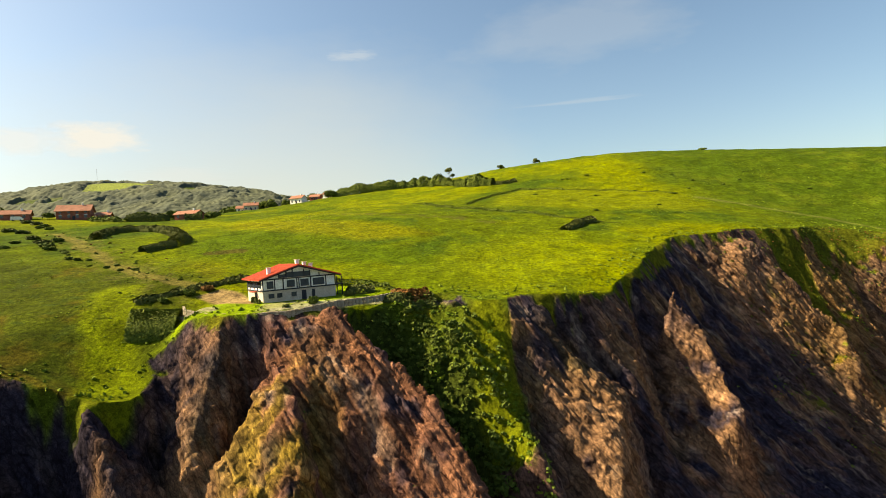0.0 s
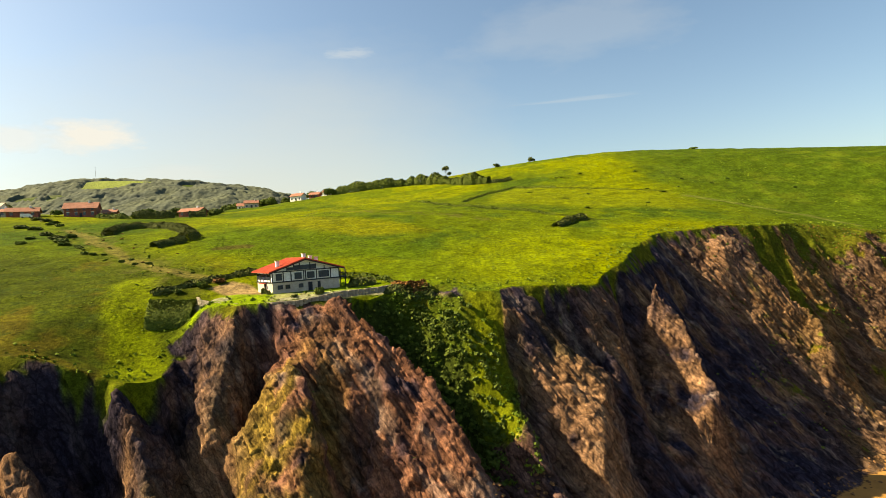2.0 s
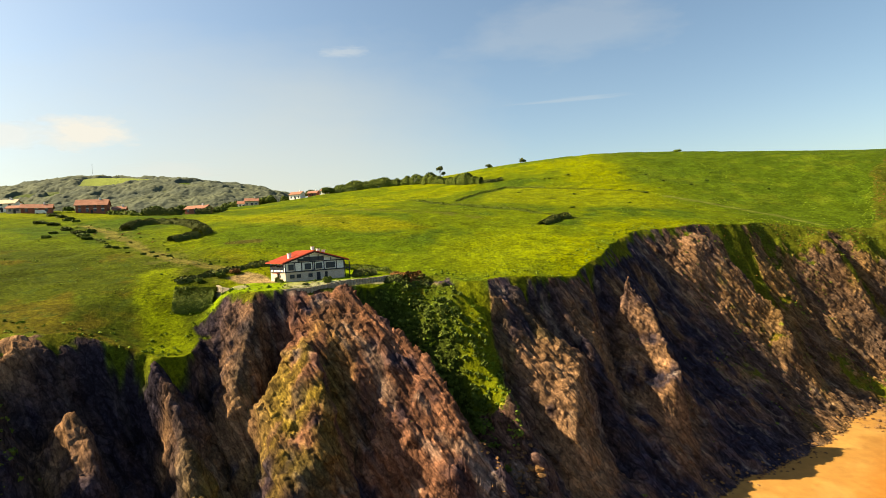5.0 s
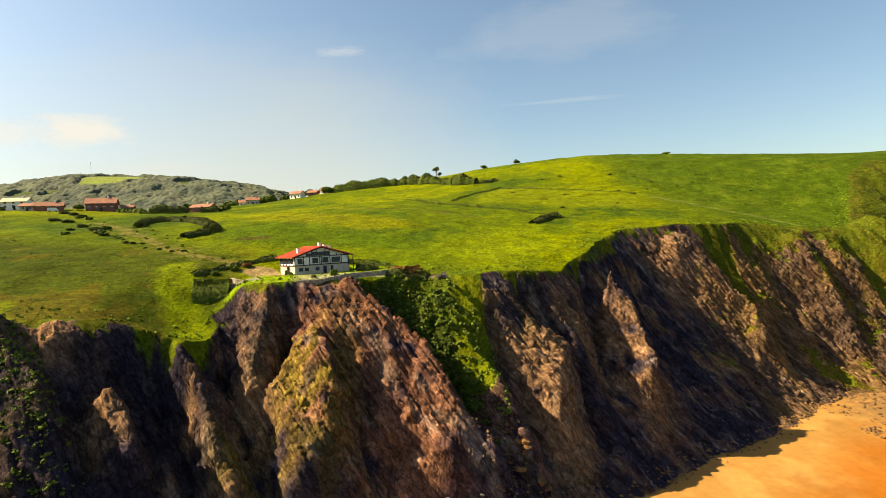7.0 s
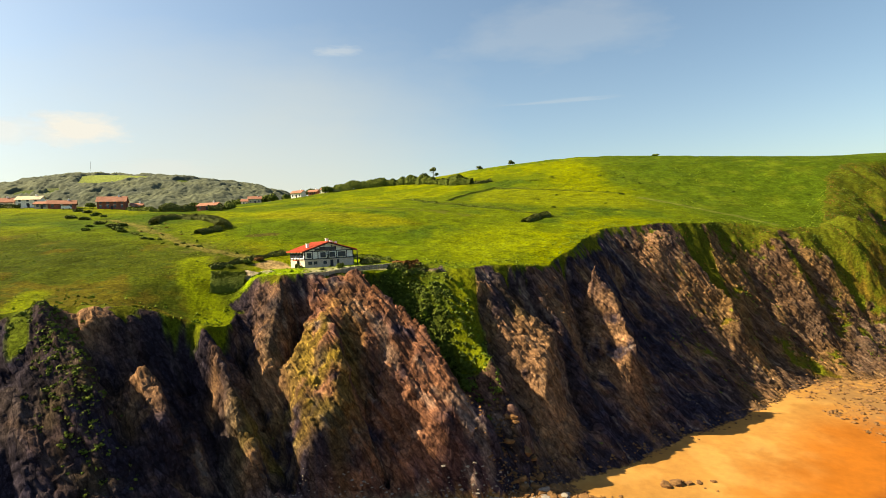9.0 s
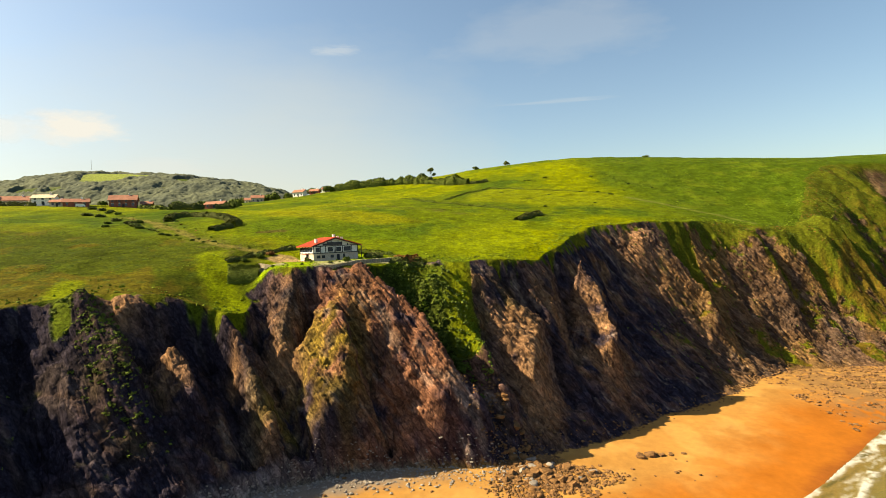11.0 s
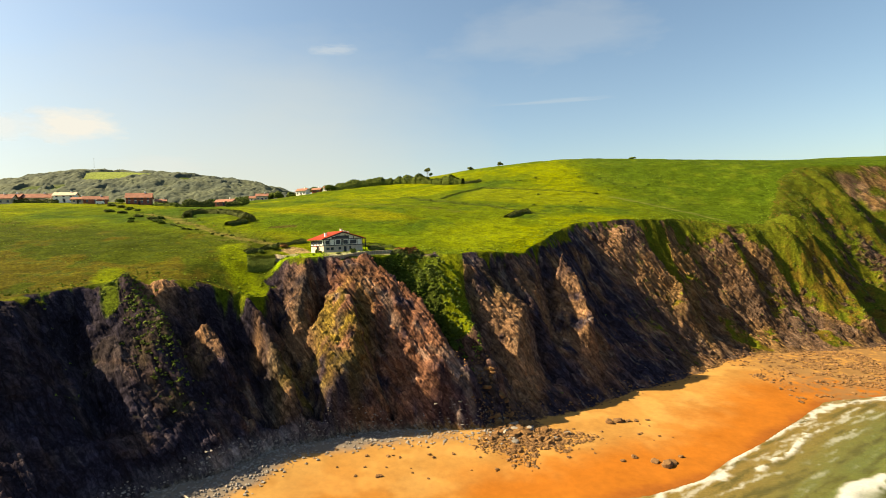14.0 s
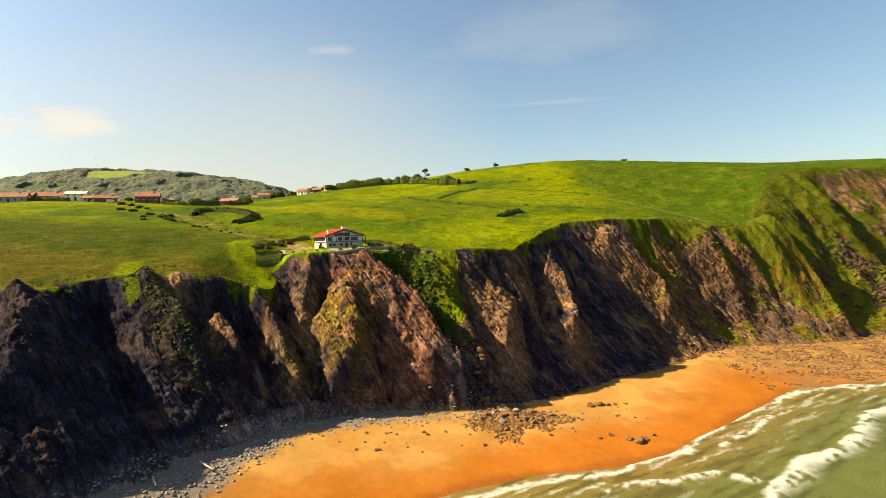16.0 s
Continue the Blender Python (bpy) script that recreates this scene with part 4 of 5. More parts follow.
cottage(-92, 389, -15, 9, 7, 3.0, 4.8, PLASTER, TILE_OLD, "small white barn on the brow", 2)

# a pale van parked by the low cottage
van = tagged(empty("van", pose(-199, 236, ground_z(-199, 236) + 0.05, 0, 0, 30)), "white van parked beside the village houses", "van")
part("body", prism([(-2.3, 0.35), (2.2, 0.35), (2.2, 1.2), (1.4, 2.0), (-2.2, 2.05)], -0.9, 0.9), PLASTER, van)
part("windscreen", prism([(1.52, 1.86), (2.12, 1.26), (2.16, 1.28), (1.56, 1.9)], -0.75, 0.75), GLASS, van)
for x in (-1.4, 1.4):
    for y in (-0.85, 0.85):
        bm = bmesh.new()
        bmesh.ops.create_cone(bm, cap_ends=True, segments=14, radius1=0.34, radius2=0.34, depth=0.22, matrix=pose(x, y, 0.34, 90))
        part("wheel", bm, TIMBER, van)

# ---- shrubs, hedges and trees ----
SHRUBS = [[shrub_mesh(10 * k + j, LEAF[k]) for j in range(3)] for k in range(4)]
rng = np.random.default_rng(5)


def shrub(x, y, wide, tall, kind=0, label="rounded green shrub in the pasture", group="pasture shrubs", sink=0.15):
    ob = new("shrub", SHRUBS[kind][int(rng.integers(0, 3))])
    ob.matrix_basis = pose(x, y, ground_z(x, y) - sink * tall, 0, 0, rng.uniform(0, 360)) @ Matrix.Diagonal((wide, wide * rng.uniform(0.8, 1.1), tall, 1))
    return tagged(ob, label, "shrub", group)


def hedge(label, kind, wide, tall, *line, density=26, size=0.42, wobble=0.5, group="hedges"):
    """A hedge that follows a line on the ground."""
    r = np.random.default_rng(int(abs(line[0][0] * 7 + line[0][1] * 13)))
    pl, out = [], []
    for (ax, ay), (bx, by) in zip(line[:-1], line[1:]):
        ln = math.hypot(bx - ax, by - ay)
        n = int(ln * density)
        k = r.uniform(0, 1, n)
        ang = r.uniform(-0.15, math.pi + 0.15, n)
        lump = 1 + wobble * fractal((ax + k * (bx - ax)) / (1.2 + 0.6 * wide), (ay + k * (by - ay)) / (1.2 + 0.6 * wide), 2, 131)
        nx_, ny_ = -(by - ay) / ln, (bx - ax) / ln
        rad = r.uniform(0.82, 1.05, n) * lump
        o = np.cos(ang) * wide * 0.5 * rad
        x, y = ax + k * (bx - ax) + nx_ * o, ay + k * (by - ay) + ny_ * o
        z = land(x, y) + np.clip(np.sin(ang), 0, 1) ** 0.7 * tall * rad
        pl.append(np.c_[x, y, z])
        out.append(np.c_[nx_ * np.cos(ang), ny_ * np.cos(ang), np.sin(ang)])
    v, f = clumps(r, np.concatenate(pl), np.concatenate(out), size)
    return tagged(new("hedge", raw("hedge", v, f, LEAF[kind])), label, "hedge", group)


hedge("dense dark hedge curving through the pasture", 1, 4.0, 2.2, (-118, 171), (-123, 181), (-125, 190), (-122, 195), (-117, 196), (-108, 190), (-100, 183), (-93, 175), (-88, 168), density=260, size=0.3)
hedge("dense dark thicket of the curving hedge", 1, 4.5, 1.9, (-87, 161), (-88.5, 157.5), (-91.6, 152), density=260, size=0.3)
hedge("dark thicket on the end of the curving hedge", 1, 5.0, 2.6, (-88, 168), (-86.5, 165), (-87, 161), density=260, size=0.3)
hedge("small dark elongated thicket alone in the field", 1, 3.2, 1.6, (37.5, 185.5), (41, 190), (45, 195), (51.5, 202), density=60, size=0.6)
hedge("dark hedge along the drive of the house", 1, 1.7, 1.0, (-71, 114), (-67, 118), (-62, 123), (-57, 127), (-52, 130), density=60, size=0.45)
hedge("dark green hedge in front of the village", 1, 5, 3.2, (-155, 246), (-147, 250), (-139, 255), density=160, size=0.45)
hedge("dark green hedge beside the small cottage", 1, 5, 3.0, (-133, 258), (-126, 261), density=160, size=0.45)
hedge("low green hedge by the village road", 0, 3, 1.8, (-172, 246), (-160, 242), (-150, 238), density=50, size=0.6)
hedge("dark boundary hedge under the village", 1, 3, 2.0, (-290, 226), (-268, 224), (-246, 234), (-224, 236), density=36, size=0.7)
hedge("long bushy hedgerow along the brow of the fields", 0, 7, 5.0, (-88, 384), (-67, 381), (-50, 380), (-34, 378), (-18, 372), density=220, size=0.55, wobble=0.8)
hedge("dark bushy hedgerow on the slope of the hill", 0, 7, 4.8, (-18, 372), (-4, 356), (10, 338), (24, 328), density=240, size=0.55, wobble=0.8)
hedge("thin hedgerow that ends in the upper field", 1, 3, 1.6, (24, 328), (30, 327), (38, 330), density=50, size=0.6)
hedge("low field hedge across the upper pasture", 0, 1.2, 0.6, (-15, 259), (-1, 238), (22, 224), (42, 208), density=16, size=0.4)
hedge("low field hedge up to the brow", 0, 1.2, 0.6, (6, 254), (23, 286), (37, 304), (58, 287), density=14, size=0.45)
hedge("clipped bank of striped green shrubs below the terrace", 0, 7.0, 2.3, (-67.5, 106), (-63, 107.5), (-58.5, 108.5), density=700, size=0.28, wobble=0.2)
hedge("russet and green scrub at the end of the terrace", 3, 4.5, 1.8, (-15, 121), (-11, 118), (-7.5, 120), density=130, size=0.4)
hedge("dark bushes at the gully head", 1, 3.0, 1.2, (-17, 117), (-11, 116.5), (-6, 118.5), density=120, size=0.4)
hedge("dark shrubs beside the porch of the house", 1, 3.6, 1.7, (-25.6, 121.5), (-22.5, 123.5), (-20, 124), density=120, size=0.4)
hedge("low dry hedge round the back of the lawn", 0, 1.0, 0.9, (-33, 131), (-25, 130), (-19, 127.5), (-15, 123), density=40, size=0.35)

for x, y, wd, tl in ((-173, 201, 4, 2.0), (-163, 196, 4, 1.8), (-145, 178, 3.5, 1.8), (-132, 166, 3.4, 1.8), (-128, 162, 3.0, 1.7), (-131, 171, 3, 1.6), (-143, 168, 2.6, 1.2),
                     (-137, 157, 2.4, 1.1), (-124, 158, 2.6, 1.5), (-118, 156, 1.8, 0.9), (-116, 154, 1.4, 0.9), (-108, 145, 2.2, 1.0), (-105, 144, 1.7, 0.8), (-102, 144, 1.4, 0.8), (-93, 138, 1.3, 0.8),
                     (-91.5, 140, 1.1, 0.7), (-88, 136, 1.2, 0.7), (-84, 136, 1.3, 0.8), (-112, 150, 1.2, 0.7), (-168, 210, 3, 1.4), (-187, 227, 4, 2.0), (-178, 221, 3.4, 1.8), (-169, 214, 2.8, 1.5), (-160, 205, 2.6, 1.4)):
    shrub(x, y, wd * 0.75, tl * 0.8, 1 if wd > 3 else 0, "dark green shrub on the rough pasture")
for k in range(46):
    s = rng.uniform(0, 1)
    x, y = -150 + 86 * s + rng.normal(0, 5), 192 - 70 * s + rng.normal(0, 5)
    if math.hypot(x + 38, y - 113) > 22:
        shrub(x, y, rng.uniform(0.3, 0.75), rng.uniform(0.2, 0.4), int(rng.choice([0, 0, 2, 3])), "small dark scrub bush beside the track", "track bushes")
for x, y, wd, tl, kd, lb in ((-29.6, 106.2, 1.4, 1.5, 0, "round clipped bush before the house front"), (-34.6, 104.3, 0.8, 0.6, 1, "small dark bush on the terrace edge"), (-42.6, 110.3, 0.9, 1.0, 1, "dark bush by the side door"),
                             (-41.6, 108.6, 0.6, 0.6, 1, "small dark bush at the house corner"), (-43.8, 111.6, 0.8, 1.4, 1, "dark bush by the side door"), (-24.5, 117.0, 1.4, 1.5, 1, "dark bush at the corner of the house"),
                             (-62, 120, 1.6, 1.5, 0, "green shrub by the drive"), (-66, 116, 1.4, 1.2, 0, "green shrub by the drive"), (-59, 123, 1.5, 1.4, 3, "dry shrub by the drive")):
    shrub(x, y, wd, tl, kd, lb, "garden shrubs")
for k in range(26):
    x, y = rng.uniform(40, 190), rng.uniform(225, 330)
    if y > 200 + 0.35 * x:
        shrub(x, y, rng.uniform(0.8, 2.0), rng.uniform(0.4, 0.9), 0, "low bush on the hillside", "hillside bushes")


def tree(x, y, tall, crown_r, lift, seed, label, group, lean=0.0):
    """A tapered trunk with limbs under an uneven crown of leaf sprays."""
    r = np.random.default_rng(seed)
    ob = tagged(empty("tree", pose(x, y, ground_z(x, y) - 0.2, lean, 0, r.uniform(0, 360))), label, "tree", group)
    bm = bmesh.new()
    bmesh.ops.create_cone(bm, cap_ends=True, segments=9, radius1=tall * 0.035, radius2=tall * 0.015, depth=tall * 0.75, matrix=pose(0, 0, tall * 0.375))
    for k in range(6):
        a, h = k * 60 + r.uniform(-20, 20), tall * r.uniform(0.35, 0.6)
        bmesh.ops.create_cone(bm, cap_ends=True, segments=6, radius1=tall * 0.014, radius2=tall * 0.004, depth=crown_r * 0.9, matrix=pose(0, 0, h, 0, 0, a) @ pose(0, 0, 0, 0, 50) @ pose(0, 0, crown_r * 0.45))
    part("trunk", bm, BARK, ob)
    p, d = lumpy(r, 1500, 9, crown_r, (tall - lift) / 1.0)
    p[:, 2] += lift
    v, f = clumps(r, p, d, crown_r * 0.12)
    crown = new("crown", raw("crown", v, f, LEAF[1 if seed % 2 else 0]))
    crown.parent = ob
    return ob


tree(-3.5, 418, 9.0, 3.6, 5.4, 1, "lone spreading tree on the ridge", "ridge trees")
tree(-1.0, 420, 4.0, 2.0, 0.8, 3, "small tree beside the lone tree", "ridge trees")
tree(66, 428, 4.6, 3.4, 0.5, 5, "dark round tree on the skyline", "ridge trees")
tree(36, 400, 3.2, 3.0, 0.3, 7, "low dark bush tree on the hillside", "ridge trees")
tree(182, 392, 1.7, 3.2, 0.1, 2, "low wind-bent bush on the skyline", "ridge trees")
for k, (x, y, t, cr) in enumerate(((-90, 383, 8.5, 4.2), (-82, 388, 9, 4.6), (-74, 385, 7, 4.0), (-66, 388, 7.5, 4.4), (-57, 386, 6, 4.0), (-47, 388, 6.5, 4.2), (-38, 384, 6, 3.8), (-28, 382, 6, 3.6), (-96, 396, 7, 4),
                                  (-108, 400, 8, 4.5), (-121, 404, 8, 4.6), (-131, 408, 7, 4.2), (-142, 404, 9, 5), (-150, 410, 8, 5), (-160, 414, 10, 5.5), (-172, 412, 9, 5), (-168, 400, 7, 4.4), (-182, 420, 9, 5.5),
                                  (-160, 268, 6.5, 4), (-150, 278, 6, 4), (-130, 280, 5, 3.6), (-196, 266, 6.5, 4), (-236, 268, 7, 4.4), (-262, 262, 7, 4.6), (-196, 250, 4, 2.6))):
    tree(x, y, t * (0.62 if y > 370 and x > -95 else 0.76), cr * 1.25, t * 0.04, 20 + 2 * k, "bushy green tree behind the fields" if y > 300 else "bushy green tree among the village houses", "far trees")


def scatter(name, label, category, xs, ys, zs, sizes, mat, seed, per=26, lift=0.35, blade=0.42, flat=0.8):
    """Many small plants in one mesh."""
    r = np.random.default_rng(seed)
    n = len(xs)
    p, d = lumpy(r, n * per, 3, 1.0, flat)
    s = np.repeat(sizes, per)[:, None]
    v, f = clumps(r, p * s + np.repeat(np.c_[xs, ys, zs - lift * sizes * 0.4], per, 0), d, 1.0)
    centre = np.repeat((p * s + np.repeat(np.c_[xs, ys, zs - lift * sizes * 0.4], per, 0)), 4, 0)
    v = centre + (v - centre) * np.repeat(s, 4, 0) * blade
    return tagged(new(name, raw(name, v, f, mat)), label, category, kind="stuff")


# scrub in the gully and on the ledges
x, y = rng.uniform(-24, 14, 3000), rng.uniform(84, 122, 3000)
d = dist_line(x, y, [(-20, 112), (-8, 108), (1, 100), (6, 92)])[0]
h, v = land(x, y), upness(x, y)
ok = (v > 0.3) & (v < 0.99) & (rng.uniform(0, 11, 3000) > d) & (fractal(x / 5, y / 5, 2, 141) > -0.25)
scatter("gully_scrub", "thick green scrub filling the gully", "scrub", x[ok], y[ok], h[ok], rng.uniform(0.45, 1.3, ok.sum()), LEAF[0], 31, per=30)
ok2 = (v > 0.3) & (v < 0.99) & (rng.uniform(0, 11, 3000) > d) & ~ok
scatter("bright_gully_scrub", "light green bushes in the gully", "scrub", x[ok2], y[ok2], h[ok2], rng.uniform(0.4, 0.9, ok2.sum()), LEAF[2], 32, per=26)
x, y = rng.uniform(-125, 240, 9000), rng.uniform(36, 290, 9000)
h, v = land(x, y), upness(x, y)
keep = np.where(x > 95, 0.3, np.where((x < -82), 0.3, 0.08))
ok = (v > 0.12) & (v < 0.98) & (rng.uniform(0, 1, 9000) < keep) & (fractal(x / 9, y / 9, 3, 65) > -0.1)
scatter("ledge_scrub", "low olive scrub on the ledges of the cliff", "scrub", x[ok], y[ok], h[ok], rng.uniform(0.25, 0.8, ok.sum()), LEAF[0], 33, per=16)
k = rng.uniform(0, 1, 700)
x, y = -97 + 30 * k + rng.normal(0, 3, 700), 77 - 26 * k + rng.normal(0, 2.5, 700)
ok = (upness(x, y) > 0.1) & (upness(x, y) < 0.97)
scatter("rib_scrub", "dark olive bushes clinging to the western rib", "scrub", x[ok], y[ok], land(x[ok], y[ok]), 0.25 + 0.8 * rng.uniform(0, 1, ok.sum()) ** 2, LEAF[0], 37, per=22)
for nm, lb, mt, seed, lo, hi in (("slope_scrub", "olive scrub and bracken on the eastern slopes", LEAF[0], 61, 0.25, 0.75), ("slope_grass", "tufts of rough grass on the eastern slopes", LEAF[2], 62, 0.2, 0.5), ("russet_bracken", "dry russet bracken on the eastern slopes", LEAF[3], 63, 0.2, 0.5)):
    x, y = rng.uniform(84, 330, 22000), rng.uniform(140, 310, 22000)
    v = upness(x, y)
    ok = (v > 0.15) & (v < 1) & (fractal(x / 7, y / 7, 3, seed) > 0.0) & (rng.uniform(0, 1, 22000) < 0.35 + 0.5 * v)
    scatter(nm, lb, "scrub", x[ok], y[ok], land(x[ok], y[ok]), rng.uniform(lo, hi, ok.sum()), mt, seed, per=9, flat=0.6, blade=0.6)
# rough grass: along the brink, on the heath and over the fields
x, y = rng.uniform(-130, 230, 30000), rng.uniform(40, 300, 30000)
de, se, _ = dist_line(x, y, EDGE)
ok = (se > 0) & (de < 9) & (rng.uniform(0, 9, 30000) > de)
h = land(x[ok], y[ok])
scatter("brink_grass", "tufts of long grass along the brink of the cliff", "grass", x[ok], y[ok], h, rng.uniform(0.2, 0.5, ok.sum()), LEAF[2], 34, per=8, blade=0.8)
x, y = rng.uniform(-260, -56, 6000), rng.uniform(60, 165, 6000)
de, se, _ = dist_line(x, y, EDGE)
ok = (se > 0) & (fractal(x / 8, y / 8, 2, 151) > 0.3) & (np.hypot(x + 38, y - 113) > 24)
h = land(x[ok], y[ok])
scatter("heath_tussocks", "dark tussocks on the rough pasture", "grass", x[ok], y[ok], h, rng.uniform(0.12, 0.3, ok.sum()), LEAF[2], 35, per=9, flat=0.5, blade=0.7)
x, y = rng.uniform(-90, 190, 5000), rng.uniform(125, 330, 5000)
de, se, _ = dist_line(x, y, EDGE)
ok = (se > 0) & (de > 4) & (fractal(x / 14, y / 14, 3, 155) > 0.12) & (np.hypot(x + 38, y - 113) > 26)
h = land(x[ok], y[ok])
scatter("pasture_tussocks", "tussocks of grass over the pasture", "grass", x[ok], y[ok], h, rng.uniform(0.15, 0.4, ok.sum()), LEAF[2], 36, per=8, flat=0.5, blade=0.7)
# woods on the far hill: one rolling canopy of rounded crowns
wx, wy = np.arange(-1150, -110, 2.0), np.arange(610, 1000, 2.0)
WX, WY = np.meshgrid(wx, wy)
thick = smooth(-0.55, -0.35, fractal(WX / 45, WY / 45, 4, 61)) * (1 - field(WX, WY, 8, (-632, 900), (-600, 955), (-535, 955), (-515, 900), (-560, 845), (-606, 850))) * smooth(612, 640, WY + 10 * fractal(WX / 20, WY / 20, 2, 163)) * smooth(-115, -170, WX)
crowns = 1 - np.abs(fractal(WX / 4.2, WY / 4.2, 3, 165))
WZ = land(WX, WY) - 3 + thick * (4.0 + 4.5 * crowns + 5 * fractal(WX / 24, WY / 24, 3, 167))
ids = np.arange(WX.size).reshape(WX.shape)
f = np.stack([ids[:-1, :-1], ids[:-1, 1:], ids[1:, 1:], ids[1:, :-1]], -1).reshape(-1, 4)
f = f[(thick.reshape(-1)[f].max(1) > 0.05)]
# distance haze put into the canopy's colour as pale blue-grey
WOOD = stained("far_wood_canopy", (0.052, 0.066, 0.056), (0.086, 0.100, 0.066), 0.018, 0.16, 0.95, 0.3, 1.2)
tagged(new("far_woods", raw("far_woods", np.stack([WX, WY, WZ], -1).reshape(-1, 3), f, WOOD, True)), "woods covering the far hill, distance haze put into their grey-green", "woods", kind="stuff")
part("mast", box(-644, 944, 225, -643.7, 944.3, 244), STONE, None)
tagged(bpy.data.objects["mast"], "thin radio mast on the far hill", "mast")

# ---- the terrace wall ----
wall = tagged(empty("terrace_wall", pose(0, 0, 0)), "low pale stone wall round the edge of the terrace", "wall")
line = [(-60, 113.5), (-56, 106.5), (-49, 102.6), (-41, 101.6), (-33, 102.2), (-27, 105.2), (-22.5, 109), (-17.5, 114), (-15.5, 119.5)]
STONES = []
for k in range(5):
    bm = box(-0.42, -0.2, 0, 0.42, 0.2, 0.24, 0.05)
    for vt in bm.verts:
        vt.co += Vector(noise.noise_vector(vt.co * 2.1 + Vector((k * 7, 0, 0)))) * 0.08
    me = bpy.data.meshes.new("stone")
    bm.to_mesh(me)
    bm.free()
    me.materials.append(WALLSTONE)
    STONES.append(me)
for (ax, ay), (bx, by) in zip(line[:-1], line[1:]):
    ln = math.hypot(bx - ax, by - ay)
    turn = math.degrees(math.atan2(by - ay, bx - ax))
    n = int(ln / 0.8)
    for k in range(n):
        x, y = ax + (bx - ax) * (k + 0.5) / n, ay + (by - ay) * (k + 0.5) / n
        brim = float(terrace(np.array(x), np.array(y)))
        n_rows = max(2, min(6, math.ceil((brim + 0.15 - ground_z(x, y)) / 0.23)))
        for j in range(n_rows):
            ob = new("stone", STONES[int(rng.integers(0, 5))])
            ob.parent = wall
            ob.matrix_basis = pose(x + rng.normal(0, 0.05), y + rng.normal(0, 0.05), brim - 0.28 - 0.23 * j + rng.normal(0, 0.02), rng.normal(0, 2), rng.normal(0, 2), turn + rng.normal(0, 3) + 180 * (k % 2))

# ---- rocks on the beach ----
ROCKS = []
for k in range(6):
    bm = bmesh.new()
    bmesh.ops.create_icosphere(bm, subdivisions=2, radius=1)
    for vt in bm.verts:
        c = vt.co.copy()
        vt.co = c * (1 + 0.35 * noise.noise(c * 1.3 + Vector((k * 9, 3, 1))) + 0.14 * noise.noise(c * 3.1 + Vector((0, k * 5, 2))))
        vt.co.x, vt.co.z = max(-0.8, min(0.85, vt.co.x)), max(-0.55, min(0.62, vt.co.z))
    me = bpy.data.meshes.new("boulder")
    bm.to_mesh(me)
    bm.free()
    me.materials.append(BOULDER if k < 4 else PALE_STONE)
    ROCKS.append(me)


def boulder(x, y, s, label, group, pale=False):
    ob = new("boulder", ROCKS[int(rng.integers(4, 6) if pale else rng.integers(0, 4))])
    ob.matrix_basis = pose(x, y, ground_z(x, y) + 0.12 * s, rng.uniform(-25, 25), rng.uniform(-25, 25), rng.uniform(0, 360)) @ Matrix.Diagonal((s, s * rng.uniform(0.6, 1), s * rng.uniform(0.5, 0.8), 1))
    return tagged(ob, label, "boulder", group)


for k in range(230):
    a, q = rng.uniform(0, 2 * math.pi), rng.uniform(0, 1) ** 0.6
    q *= 0.75 + 0.3 * math.sin(3 * a + 1) + 0.18 * math.sin(7 * a)
    x, y = 23 + 16 * q * math.cos(a), 75 + 15 * q * math.sin(a) - 4 * q * math.cos(a)
    boulder(x, y, (0.35 + 1.5 * rng.uniform() ** 2) * (1.25 - 0.6 * q), "brown fallen boulder in the rock pile on the beach", "rock pile", rng.uniform() < 0.08)
for k in range(60):
    x, y = rng.uniform(-30, 70), 0
    y = 70 + 0.32 * max(0, x) - rng.uniform(2, 22)
    boulder(x, y, rng.uniform(0.25, 0.7), "small stone lying on the sand", "beach stones")
for x, y, s in ((60, 55, 2.0), (62, 56.5, 1.4), (57.5, 57, 1.2), (54, 83.5, 1.6), (57, 84.5, 1.8), (60, 84.6, 1.3), (63, 85, 0.9), (53, 60, 1.0), (49, 58, 0.8), (66, 60, 0.8)):
    boulder(x, y, s, "dark boulder alone on the wet sand", "lone boulders")


def debris(name, label, xs, ys, sizes, mat, seed):
    """Many stones in one mesh."""
    r = np.random.default_rng(seed)
    base = np.array([(1, 0, 0), (-1, 0, 0), (0, 1, 0), (0, -1, 0), (0.2, 0.1, 0.8), (-0.1, 0, -0.6), (0.6, 0.6, 0.4), (-0.6, -0.5, 0.45)], float)
    tri = [(0, 6, 4), (6, 2, 4), (2, 1, 4), (1, 7, 4), (7, 3, 4), (3, 0, 4), (0, 2, 6), (1, 3, 7), (0, 5, 2), (2, 5, 1), (1, 5, 3), (3, 5, 0)]
    zs = land(xs, ys)
    n = len(xs)
    jit = base[None] * r.uniform(0.6, 1.25, (n, 8, 3))
    ang = r.uniform(0, 2 * math.pi, n)
    c, s = np.cos(ang)[:, None], np.sin(ang)[:, None]
    rot = np.stack([jit[..., 0] * c - jit[..., 1] * s, jit[..., 0] * s + jit[..., 1] * c, jit[..., 2] * 0.75], -1)
    v = rot * sizes[:, None, None] + np.stack([xs, ys, zs + sizes * 0.15], -1)[:, None]
    f = (np.array(tri)[None] + (np.arange(n) * 8)[:, None, None]).reshape(-1, 3)
    return tagged(new(name, raw(name, v.reshape(-1, 3), f, mat)), label, "stones", kind="stuff")


